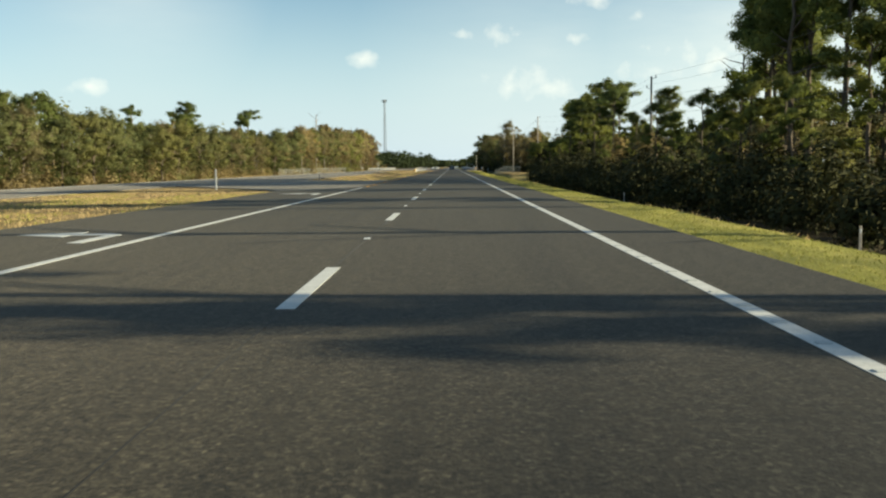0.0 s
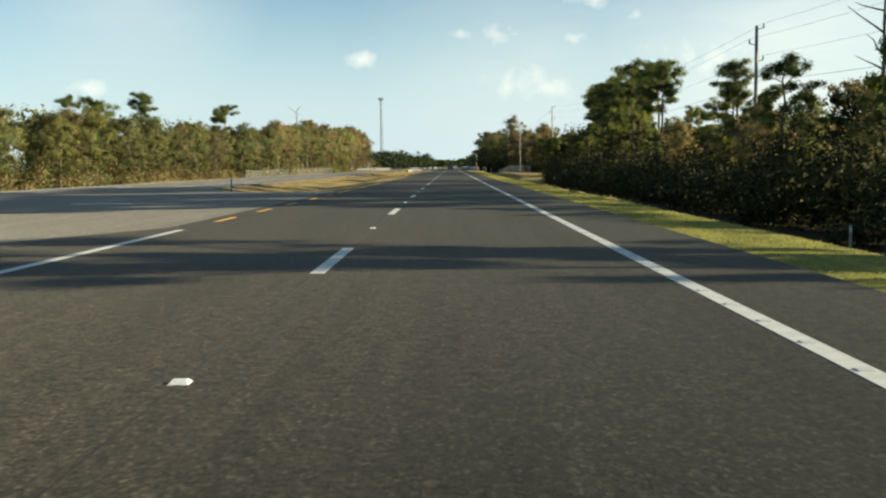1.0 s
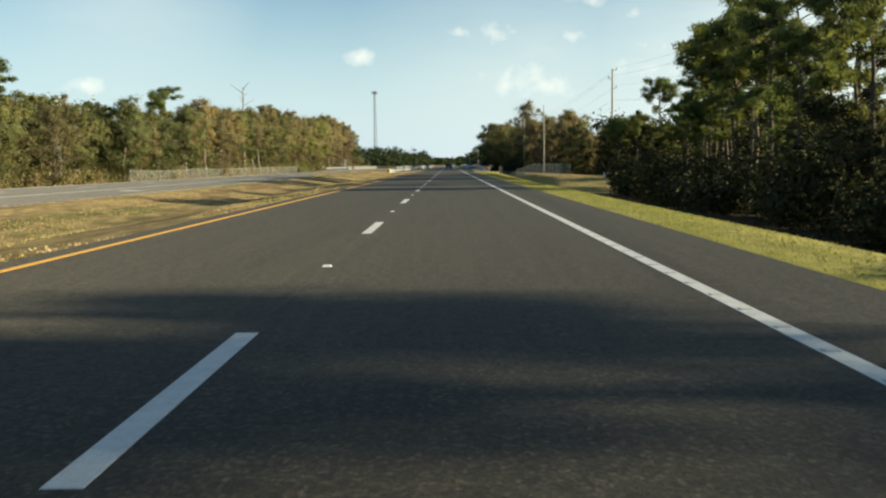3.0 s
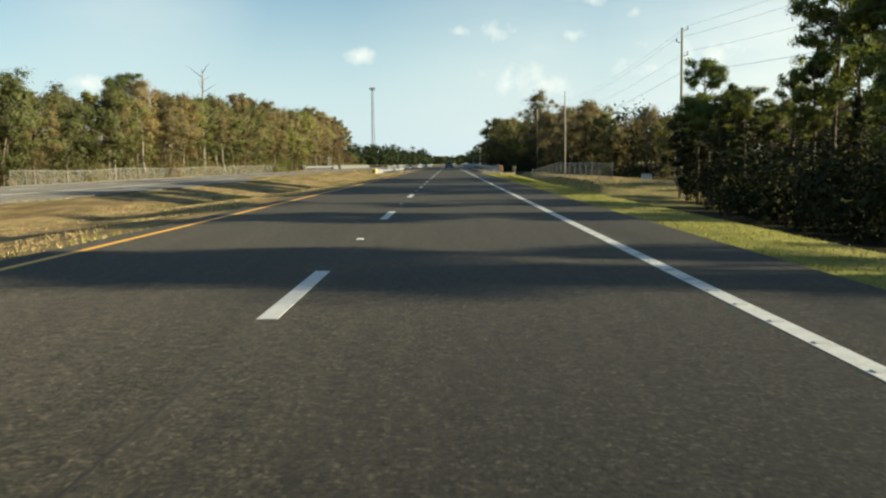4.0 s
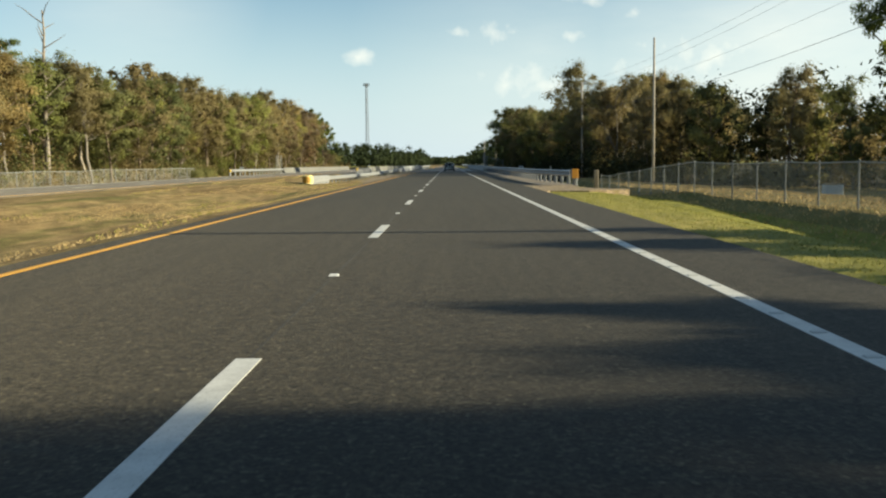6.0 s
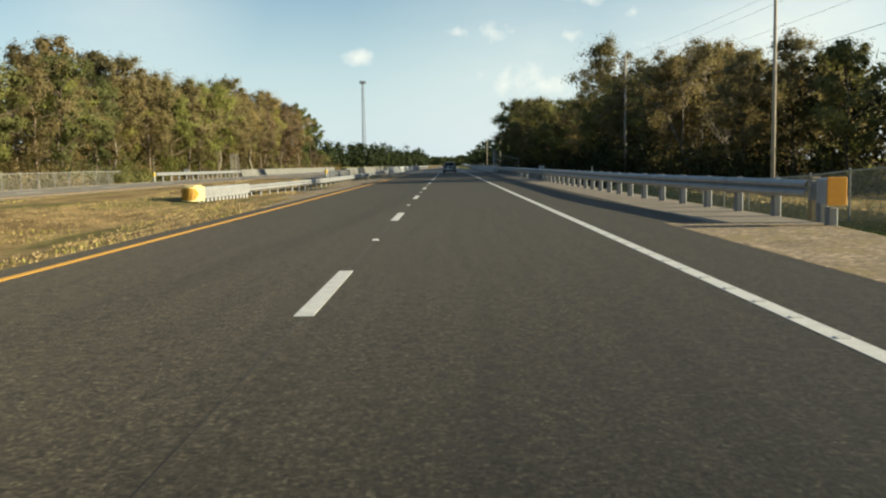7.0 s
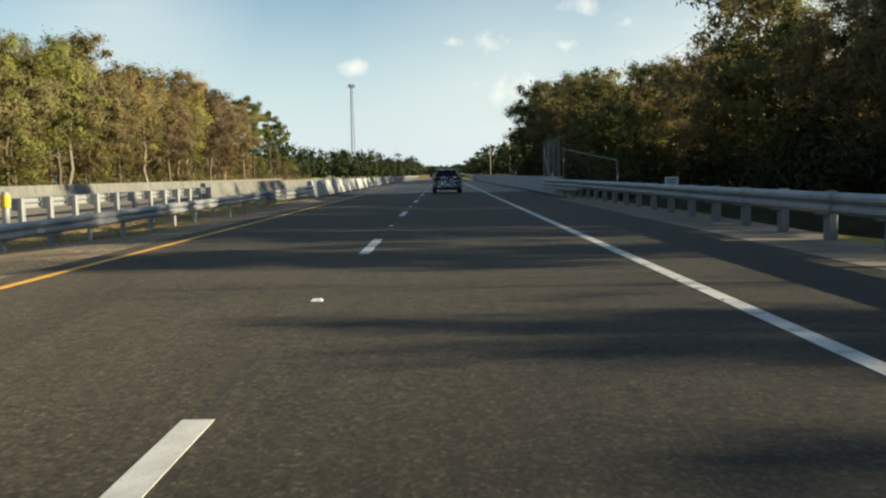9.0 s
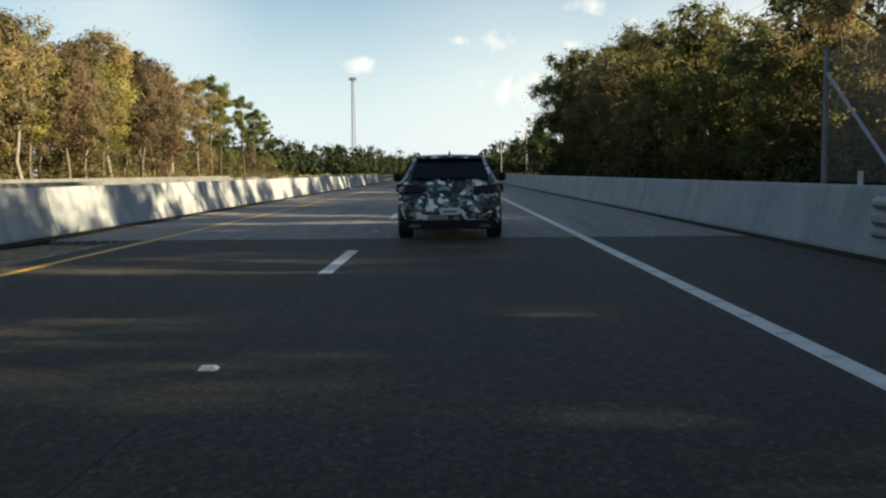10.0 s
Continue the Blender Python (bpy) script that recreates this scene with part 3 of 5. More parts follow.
def leaf_mesh(name, clumps, mat, size, aspect=0.6, droop=0.0, soft=False):
    """Many small pointed leaves. clumps: (centre, radii, number)."""
    cs, nx, core = [], [], []
    for c, r, n in clumps:
        d = RNG.normal(size=(n, 3))
        d /= np.linalg.norm(d, axis=1)[:, None]
        rad = np.minimum(np.abs(RNG.normal(0.62, 0.30, n)), 1.5) if soft else RNG.random(n) ** 0.45
        cs.append(np.array(c) + d * rad[:, None] * np.array(r))
        nx.append(d)
        core.append(np.where(rad < 0.5, 1.3, 1.0))
    c, d = np.concatenate(cs), np.concatenate(nx)
    n = len(c)
    mid = c.mean(0)
    out = c - mid
    out /= np.linalg.norm(out, axis=1)[:, None] + 0.01
    nor = d * 0.8 + (out * 0.7 if n < 12000 and len(clumps) < 90 else 0.0) + RNG.normal(size=(n, 3)) * 0.22 + np.array((0, 0, 0.2))
    nor /= np.linalg.norm(nor, axis=1)[:, None]
    a = np.cross(nor, RNG.normal(size=(n, 3)))
    a /= np.linalg.norm(a, axis=1)[:, None]
    a[:, 2] -= droop
    b = np.cross(nor, a)
    s = (size * (0.6 + 0.8 * RNG.random(n)) * np.concatenate(core))[:, None]
    w = b * s * aspect
    v = np.stack([c - a * s - w, c - a * s * 0.8 + w, c + a * s], 1).reshape(-1, 3)
    me = bpy.data.meshes.new(name)
    me.vertices.add(3 * n)
    me.vertices.foreach_set("co", v.ravel())
    me.loops.add(3 * n)
    me.loops.foreach_set("vertex_index", np.arange(3 * n))
    me.polygons.add(n)
    me.polygons.foreach_set("loop_start", np.arange(0, 3 * n, 3))
    me.materials.append(mat)
    me.update()
    # soft shading: each leaf takes the turn of its clump and of the whole crown
    flip = np.sign((np.cross(v[1::3] - v[0::3], v[2::3] - v[0::3]) * nor).sum(1))
    face = d * 0.45 + out * (0.75 if len(clumps) < 90 else 0.0) + RNG.normal(size=(n, 3)) * 0.16 + np.array((0, 0, 0.25))
    face *= (flip / (np.linalg.norm(face, axis=1) + 1e-6))[:, None]
    me.normals_split_custom_set_from_vertices(np.repeat(face, 3, 0).astype(np.float32))
    return me


def bent(p0, p1, n, wob, rnd):
    p0, p1 = Vector(p0), Vector(p1)
    out = []
    for i in range(n + 1):
        t = i / n
        p = p0.lerp(p1, t)
        if 0 < i:
            p += Vector((rnd.uniform(-wob, wob), rnd.uniform(-wob, wob), rnd.uniform(-wob, wob) * 0.5)) * (0.4 + t)
        out.append(p)
    return out


def taper(r0, r1, n):
    return [r0 + (r1 - r0) * i / n for i in range(n + 1)]


def pine(rnd, h, mat=None, count=6400, size=0.132, bare=0.5, lod=1.0):
    """A slash pine: tall bare trunk, drooping limbs with tufts near the top."""
    g, clumps = Geo(), []
    top = (rnd.uniform(-0.5, 0.5), rnd.uniform(-0.5, 0.5), h)
    tp = bent((0, 0, -0.5), top, 8, 0.10, rnd)
    g.tube(tp, taper(0.011 * h + 0.05, 0.035, 8), 7)
    nl = 20
    for i in range(nl):
        t = bare + (1 - bare) * ((i + rnd.random()) / nl) ** 0.8
        p = tp[min(8, int(t * 8))].lerp(tp[min(8, int(t * 8) + 1)], t * 8 % 1)
        spread = (0.07 + 0.125 * sin(pi * min(1, (t - bare) / (1 - bare) * 0.8 + 0.18))) * h * rnd.uniform(0.35, 1.3)
        g0 = rnd.uniform(0, 2 * pi)
        e = p + Vector((cos(g0) * spread, sin(g0) * spread, spread * rnd.uniform(-0.1, 0.9)))
        lp = bent(p, e, 3, 0.16, rnd)
        g.tube(lp, taper(0.045, 0.012, 3), 4, False)
        for q, k in ((lp[2], 0.44), (lp[3], 0.60)):
            clumps.append((q, (k * rnd.uniform(0.7, 1.2), k * rnd.uniform(0.7, 1.2), 0.40 * rnd.uniform(0.7, 1.3)), 1))
    clumps.append((tp[8], (0.5, 0.5, 0.5), 1))
    n = int(count * lod) // len(clumps)
    return g.mesh("trunk", M_BARK, True), leaf_mesh("crown", [(c, r, n) for c, r, _ in clumps], mat or M_PINE, size / lod ** 0.5, 0.26)


def young_pine(rnd, h, mat=None, count=4200, size=0.16):
    g, clumps = Geo(), []
    tp = bent((0, 0, -0.5), (rnd.uniform(-0.2, 0.2), 0, h), 6, 0.05, rnd)
    g.tube(tp, taper(0.012 * h + 0.04, 0.02, 6), 6)
    for i in range(34):
        t = 0.08 + 0.92 * (i / 33)
        w = (1 - t) * 0.24 * h + 0.15
        p = tp[0].lerp(tp[6], t)
        g0 = i * 2.4 + rnd.random()
        e = p + Vector((cos(g0) * w, sin(g0) * w, 0.25 * w + rnd.uniform(-0.2, 0.2)))
        g.tube([p, e], [0.03, 0.01], 3, False)
        clumps.append((p.lerp(e, 0.62), (0.30 + 0.3 * w, 0.30 + 0.3 * w, 0.40), 1))
    n = count // len(clumps)
    return g.mesh("trunk", M_BARK, True), leaf_mesh("crown", [(c, r, n) for c, r, _ in clumps], mat or M_PINE, size, 0.30)


def broadleaf(rnd, h, mat, count=8000, size=0.104, low=0.12, width=0.31, barkm=None, lod=1.0, aspect=0.55):
    """A wood-edge tree: forked trunk, rising limbs and an uneven crown in many clumps."""
    g, clumps = Geo(), []
    tp = bent((0, 0, -0.5), (rnd.uniform(-0.9, 0.9), rnd.uniform(-0.9, 0.9), h * 0.86), 7, 0.16, rnd)
    g.tube(tp, taper(0.010 * h + 0.04, 0.03, 7), 7)
    nl = 16
    for i in range(nl):
        t = low + (0.97 - low) * (i + rnd.random() * 0.8) / nl
        p = tp[min(6, int(t * 7))].lerp(tp[min(7, int(t * 7) + 1)], t * 7 % 1)
        prof = sin(pi * min(1, max(0.12, (t - low) / (1 - low) * 0.82 + 0.16)))
        spread = width * h * prof * rnd.uniform(0.5, 1.1)
        g0 = i * 2.399 + rnd.uniform(-0.5, 0.5)
        e = p + Vector((cos(g0) * spread, sin(g0) * spread, spread * rnd.uniform(0.25, 0.9)))
        lp = bent(p, e, 4, 0.16, rnd)
        g.tube(lp, taper(0.055, 0.014, 4), 4, False)
        for j in range(5):
            q = lp[1 + j % 4] if j else lp[4]
            f = q + Vector((rnd.uniform(-1, 1), rnd.uniform(-1, 1), rnd.uniform(0.1, 1.1))) * 0.075 * h
            if lod > 0.5:
                g.tube([q, f], [0.022, 0.006], 3, False)
            k = 0.070 * h * rnd.uniform(0.6, 1.4)
            clumps.append((f, (k, k, k * rnd.uniform(0.6, 0.95)), max(1, int(rnd.uniform(0.4, 1.6) * 20))))
    tot = sum(c[2] for c in clumps)
    return g.mesh("trunk", barkm or M_BARK, True), leaf_mesh("crown", [(c, r, max(2, int(count * lod * n / tot))) for c, r, n in clumps], mat, size / lod ** 0.5, aspect, soft=True)


def bare_tree(rnd, h, mat, count=620, pale=True):
    """A winter tree: forked pale limbs, fine twigs and few remaining leaves."""
    g, clumps = Geo(), []

    def limb(p, d, ln, r, lvl):
        e = p + d * ln
        pts = bent(p, e, 3, 0.05 * ln, rnd)
        g.tube(pts, taper(r, r * 0.55, 3), 6 if lvl == 0 else 4, False)
        if lvl == 3:
            clumps.append((pts[3], (0.5, 0.5, 0.5), 1))
            return
        for i in range((4, 3, 3)[lvl]):
            q = pts[1 + (i + 1) % 3]
            nd = (d + Vector((rnd.uniform(-1, 1), rnd.uniform(-1, 1), rnd.uniform(-0.1, 0.6))) * (0.55 + 0.1 * lvl)).normalized()
            limb(q, nd, ln * rnd.uniform(0.5, 0.72), r * 0.5, lvl + 1)

    limb(Vector((0, 0, -0.5)), Vector((rnd.uniform(-0.08, 0.08), rnd.uniform(-0.08, 0.08), 1)).normalized(), h * 0.58, 0.011 * h + 0.03, 0)
    n = max(2, count // len(clumps))
    return g.mesh("trunk", M_BARK_PALE if pale else M_BARK, True), leaf_mesh("crown", [(c, r, n) for c, r, _ in clumps], mat, 0.10, 0.25)


def snag(rnd, h):
    g = Geo()
    tp = bent((0, 0, -0.5), (0.3, 0.1, h), 8, 0.10, rnd)
    g.tube(tp, taper(0.34, 0.07, 8), 7)
    for i in range(17):
        t = 0.42 + 0.034 * i
        p = tp[0].lerp(tp[8], min(t, 0.98))
        g0 = i * 2.3
        ln = rnd.uniform(0.9, 3.2)
        e = p + Vector((cos(g0) * ln, sin(g0) * ln, ln * rnd.uniform(0.2, 1.1)))
        g.tube(bent(p, e, 3, 0.12, rnd), taper(0.085, 0.02, 3), 4, False)
    return g.mesh("trunk", M_BARK_PALE, True)


rnd = random.Random(11)
HEIGHT = 10.0


def kinds(lod):
    n = 3 if lod == 1 else 2
    return {
        "pine": ([pine(rnd, HEIGHT, bare=b, lod=lod) for b in (0.50, 0.62, 0.40)[:n]], "pine", "tall pine with bare trunk and tufted dark-green crown"),
        # Needles take the shade-darkened leaf colour, as these pines stand backlit.
        "young": ([young_pine(rnd, HEIGHT, M_SHADE_LEAF) for _ in range(2)], "young_pine", "bushy young pine with shade put into its needle colour"),
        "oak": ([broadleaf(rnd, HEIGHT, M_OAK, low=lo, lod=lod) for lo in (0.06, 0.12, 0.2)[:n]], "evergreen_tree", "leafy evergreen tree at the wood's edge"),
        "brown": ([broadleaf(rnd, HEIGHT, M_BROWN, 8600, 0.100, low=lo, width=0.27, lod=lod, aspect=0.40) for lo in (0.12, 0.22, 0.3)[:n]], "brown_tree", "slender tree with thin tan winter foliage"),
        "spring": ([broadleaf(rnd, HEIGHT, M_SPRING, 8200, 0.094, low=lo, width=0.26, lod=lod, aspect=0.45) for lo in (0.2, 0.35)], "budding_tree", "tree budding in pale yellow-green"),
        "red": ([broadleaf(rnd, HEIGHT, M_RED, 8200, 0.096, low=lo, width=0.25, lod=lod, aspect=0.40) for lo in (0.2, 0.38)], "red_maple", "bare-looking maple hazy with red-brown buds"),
        "dark": ([broadleaf(rnd, HEIGHT, M_SHADE_LEAF, 6600, 0.120, low=lo, width=0.27, lod=lod) for lo in (0.04, 0.1)], "holly_tree", "dense tree of the wood with shade put into its leaf colour"),
        "bare": ([bare_tree(rnd, HEIGHT * 0.78, M_BROWN) for _ in range(n)], "bare_tree", "leafless pale grey tree with fine twigs"),
        "tall_brown": ([broadleaf(rnd, HEIGHT, M_BROWN, 6000, 0.108, low=0.42, width=0.18, barkm=M_BARK_PALE, lod=lod, aspect=0.40) for _ in range(2)], "tall_tree", "tall straight pale trunk under a thin brown crown"),
    }


FRONT, BACK = kinds(1.0), kinds(0.34)


def plant(kind, x, y, h, spin, which=0, group="", near=True):
    variants, name, label = (FRONT if near else BACK)[kind]
    trunk, crown = variants[which % len(variants)]
    s = h / HEIGHT
    ob = group_at(name, Matrix.Translation((x, y, ground_z(x, y))) @ Matrix.Rotation(spin, 4, "Z") @ Matrix.Diagonal((s, s, s, 1)), label, "tree", group)
    part("trunk", trunk, ob)
    part("crown", crown, ob)
    return ob


def wood(seed, x_front, x_step, rows, y0, y1, gap, height, mix, group, full=None, spread=(0.78, 1.12)):
    """Rows of trees from the edge inwards; height and mix are functions of y."""
    r = random.Random(seed)
    for row in range(rows):
        y = y0 + r.uniform(0, gap)
        while y < y1:
            x = x_front(y) + x_step * row + r.uniform(-0.45, 0.45) * abs(x_step)
            kinds = mix(y, row)
            kind = r.choice(kinds)
            h = height(y, row) * r.uniform(*spread) * (1.12 if kind in ("pine", "tall_brown") else 1.0)
            if full is not None and kind in ("dark", "brown", "oak"):
                h *= full(y)
            spin, which = r.uniform(0, 2 * pi), r.randrange(6)
            if kind:
                plant(kind, x, y, h, spin, which, group, row == 0)
            y += gap * r.uniform(0.7, 1.35) * (1 + 0.12 * row)


# left wood: greener and lower at first, taller, browner and budding towards the bridge
def left_mix(y, row):
    if y < 150:
        return ["oak", "oak", "pine", "oak", "oak", "brown", "oak"]
    if y < 235:
        return ["oak", "brown", "oak", "oak", "brown", "brown", "bare"]
    if y < 330:
        return ["brown", "oak", "brown", "bare", "spring", "tall_brown", "oak"]
    if y < 420:
        return ["brown", "tall_brown", "brown", "spring", "spring", "brown", "red"]
    return ["tall_brown", "brown", "spring", "red", "red", "spring"]


def left_height(y, row):
    return lerp_table(y, [(60, 9.0), (165, 9.7), (240, 12.3), (320, 15.8), (410, 18.9), (560, 18.4)]) + 0.5 * row


wood(21, lambda y: -41.5, -6.0, 2, 72, 470, 3.9, left_height, left_mix, "trees of the wood beyond the opposite carriageway", spread=(0.90, 1.07))
wood(22, lambda y: -44 - 0.02 * (y - 470), -7, 2, 474, 560, 6.5, lambda y, row: 8.5, lambda y, row: ["brown", "oak", "brown", "red"], "trees of the wood beyond the opposite carriageway")
for x, y, h in ((-65, 225, 18.5), (-70, 200, 16), (-72, 160, 14.5), (-60, 118, 13), (-75, 340, 23), (-45.5, 500, 20.8), (-46, 510, 19.8), (-45, 527, 19.0), (-46.5, 545, 17.5)):
    plant("pine", x, y, h, x, int(y), "trees of the wood beyond the opposite carriageway")

# right wood before the field: pines and evergreen thicket
wood(31, lambda y: 21.5, 6.0, 3, 38, 198, 6.6, lambda y, row: (6.6, 7.8, 9.7 if y < 110 else 8.2)[row], lambda y, row: ["dark", "pine", "brown", "oak", "young", "brown"] if y < 120 else ["pine", "young", "dark", "pine"],
     "trees of the wood before the field")
# Several stand out of view, added for the shadow bands on the road.
for x, y, h in ((26.5, 53, 18), (23.5, 55, 17.5), (27, 60, 19), (33, 54, 18.5), (25.5, 63, 15), (26.5, 66.5, 18), (27.2, 70, 18.5), (31, 75.5, 19), (32.2, 79.5, 19.5), (29.5, 73, 17), (36, 87, 19), (25, -0.8, 17),
                (25, 20.5, 17), (25, 36, 17), (39, 94, 17), (32.6, 185, 20), (31, 51, 18.5), (34.5, 57.5, 19), (33.5, 62.5, 19), (31, 158, 17),
                (33.5, 130, 14), (29.5, 166, 16.5)):
    plant("pine", x, y, h, x + y, int(x), "trees of the wood before the field")
for x, y, h in ((25, 130.3, 13.4), (24, 140.2, 12.6), (25.6, 146.5, 13), (24, 156, 14), (25, 162, 14), (27, 173.5, 15.3), (26, 175, 15.5), (28.5, 180, 17), (27, 184.5, 15.8)):
    plant("pine", x, y, h, x + y, int(y), "trees of the wood before the field")
# Pines placed for the road's shadow bands; those below y 37 stay unseen.
for x, y, h in ((20.2, 45.0, 7.6), (21, 47.6, 8.2), (21, -1.2, 9.6), (21.5, 21.6, 11.5), (21, 34.0, 10.5), (20.5, 35.6, 9.5), (19.8, 77.6, 8.8), (20.0, 86.5, 8.2), (20.4, 64.4, 8.6), (20.0, 51.5, 8.4), (20.5, 54.5, 8.4),
                (20, 140.5, 9.5), (28, 155.4, 12.6), (27.5, 157.8, 12.4), (28, 160.4, 12.8), (27.5, 174, 12.8), (28, 179, 13), (27.5, 182, 12.8), (28, 186.5, 12.8)):
    plant("pine", x, y, h, x + y, 2, "trees of the wood before the field")
for x, y, h in ((19.5, 190, 8.5), (20.4, 196.5, 9.3), (18.5, 184, 7.5), (21, 188, 9), (22.5, 199, 9.5), (19, 178, 8)):
    plant("dark" if y % 2 else "pine", x, y, h - (0.2 if y % 2 else 0.8), x, int(y), "trees of the wood before the field")
for x, y, h in ((19.0, 181, 7.0), (20.6, 186, 7.6), (20.2, 192.5, 8.0), (21.8, 195, 8.4)):
    plant("dark", x, y, h, y, int(x), "trees of the wood before the field")

def bridge_height(y, row):
    return lerp_table(y, [(294, 13.2), (345, 12.6), (361, 12.8), (381, 14.6), (440, 18.4)]) - 0.8 * row


def field_mix(y, row):
    """Thin trees where low sun reaches the road between the field and the bridge."""
    if 282 < y < 303:
        return [None] * 5 if row == 2 else ["brown", "bare", "tall_brown", "bare", "tall_brown"]
    return ["brown", "oak", "dark", "bare", "brown"] if row == 0 else ["oak", "brown", "dark", "tall_brown", "brown"]


# wood behind the field, then close to the road again
wood(41, lambda y: 46.0 - 23.0 * smooth(258, 282, y), 6.5, 3, 204, 303, 3.9, lambda y, row: lerp_table(y, [(204, 11.6), (262, 11.6), (281, 11.2), (303, 13.2)]) - 0.7 * row, field_mix,
     "trees of the wood behind the field", lambda y: 1.0, (0.86, 1.08))
wood(42, lambda y: 23.0 + 0.7 * smooth(318, 330, y) - 5.4 * smooth(335, 440, y), 6.0, 3, 294, 452, 3.3, bridge_height, lambda y, row: ["brown", "oak", "brown", "brown", "oak"] if row == 0 else [None] * 4 if y < 303 else ["brown", "brown", "oak", "brown"], "trees of the wood beside the bridge", lambda y: 1.0, (0.88, 1.08))
# Placed for the bands of shade they cast across the road.
for x, y, h in ((21.6, 278.6, 9.6), (22, 300.8, 12), (21.4, 303.4, 12)):
    plant("brown", x, y, h, y, int(y), "trees of the wood behind the field")
plant("pine", 43.0, 273, 18.5, 1.0, 1, "trees of the wood behind the field")
# Extra trees behind the front row, added to shade the left parapet.
for x, y, h in ((30, 314, 16.0), (31, 319, 16.5), (30, 324, 16.5), (30.5, 329, 17)):
    plant("oak" if y % 2 else "brown", x, y, h, y, int(y), "trees of the wood beside the bridge")
plant("bare", 23.5, 312, 13.5, 2.0, 1, "trees of the wood beside the bridge")
plant("brown", 22.8, 342, 20.3, 0.5, 2, "trees of the wood beside the bridge")

# Trunks at y 6.6 and 15.8 stay unseen, added for thin road shadows.
for x, y, h, lab in ((-41.2, 282.4, 18.6, "tall dead grey tree with broken limbs above the wood"), (24, 15.8, 17.0, "tall dead pine trunk with few broken branches"), (24, 6.6, 16.0, "tall dead pine trunk with few broken branches"), (32.3, 92.8, 14.6, "dead standing tree with bare broken branches")):
    ob = group_at("dead_tree", Matrix.Translation((x, y, ground_z(x, y))), lab, "tree")
    part("trunk", snag(random.Random(int(y)), h), ob)


# ---- undergrowth, far woods, grass ----
def thicket(name, label, mat, spots, per, size, seed):
    r = random.Random(seed)
    cl = []
    for x, y, rad, h in spots:
        z = ground_z(x, y)
        for _ in range(2):
            cl.append(((x + r.uniform(-0.8, 0.8), y + r.uniform(-0.8, 0.8), z + h * r.uniform(0.25, 0.6)), (rad, rad, h * 0.5), per))
    return tagged(new(name, leaf_mesh(name, cl, mat, size)), label, "undergrowth", kind="stuff")


r = random.Random(5)
# Right-hand thickets and brush carry painted shade in their leaf colour.
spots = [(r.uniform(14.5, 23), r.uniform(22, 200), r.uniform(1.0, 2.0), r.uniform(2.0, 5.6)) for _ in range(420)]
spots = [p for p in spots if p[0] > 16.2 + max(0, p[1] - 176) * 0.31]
thicket("thicket", "dense thicket along the ditch with shade put into its leaf colour", M_SHADE_LEAF, spots, 190, 0.13, 1)
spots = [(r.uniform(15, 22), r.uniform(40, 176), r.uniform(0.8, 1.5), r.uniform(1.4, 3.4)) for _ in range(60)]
thicket("brush", "low brush before the thicket with shade put into its leaf colour", M_SHADE_LEAF, spots, 140, 0.10, 2)
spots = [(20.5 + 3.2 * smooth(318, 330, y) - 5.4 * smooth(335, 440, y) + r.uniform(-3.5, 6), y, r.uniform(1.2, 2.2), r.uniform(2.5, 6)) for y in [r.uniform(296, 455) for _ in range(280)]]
thicket("thicket", "dense shaded thicket beside the bridge", M_SHADE_LEAF, spots, 150, 0.15, 3)
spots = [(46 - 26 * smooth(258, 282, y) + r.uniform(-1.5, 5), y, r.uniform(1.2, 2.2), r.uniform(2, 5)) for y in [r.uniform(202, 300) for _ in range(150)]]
thicket("brush", "shaded brush at the edge of the field", M_SHADE_LEAF, spots, 130, 0.15, 4)
# Crown fill added to stop low sun leaking onto the left parapet.
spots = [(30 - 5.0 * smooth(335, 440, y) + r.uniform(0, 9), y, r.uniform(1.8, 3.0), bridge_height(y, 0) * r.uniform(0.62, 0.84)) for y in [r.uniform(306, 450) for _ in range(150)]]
thicket("canopy", "brown canopy fill added beside the bridge to block low sun", M_BROWN, spots, 170, 0.16, 9)
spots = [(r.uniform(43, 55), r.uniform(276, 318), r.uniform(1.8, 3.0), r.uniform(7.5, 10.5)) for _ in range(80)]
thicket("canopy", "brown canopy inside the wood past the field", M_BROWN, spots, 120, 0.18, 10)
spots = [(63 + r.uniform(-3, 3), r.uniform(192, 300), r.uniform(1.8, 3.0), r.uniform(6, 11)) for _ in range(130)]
thicket("thicket", "thicket inside the wood behind the field, shade put into its colour", M_SHADE_LEAF, spots, 110, 0.2, 8)
spots = [(-41 + r.uniform(-7, 3), r.uniform(40, 560), r.uniform(0.9, 1.9), r.uniform(1.2, 4.0)) for _ in range(520)]
thicket("brush", "sunlit tan brush along the foot of the wood", M_BROWN, spots, 85, 0.14, 5)
spots = [(-41 + r.uniform(-9, 2), r.uniform(40, 470), r.uniform(0.9, 1.9), r.uniform(1.5, 5.0)) for _ in range(420)]
thicket("thicket", "green undergrowth along the foot of the wood", M_OAK, spots, 90, 0.14, 6)
for seed, mat, lab in ((11, M_BROWN, "tan understorey between the trunks of the wood"), (12, M_OAK, "olive understorey between the trunks of the wood")):
    spots = [(-47 + r.uniform(-6, 4), y, r.uniform(1.3, 2.4), left_height(y, 0) * r.uniform(0.35, 0.75)) for y in [r.uniform(76, 480) for _ in range(330)]]
    thicket("understorey", lab, mat, spots, 100, 0.15, seed)
spots = [(-36.5 + r.uniform(-1.5, 1.0), r.uniform(318, 338), 1.3, 2.2) for _ in range(14)]
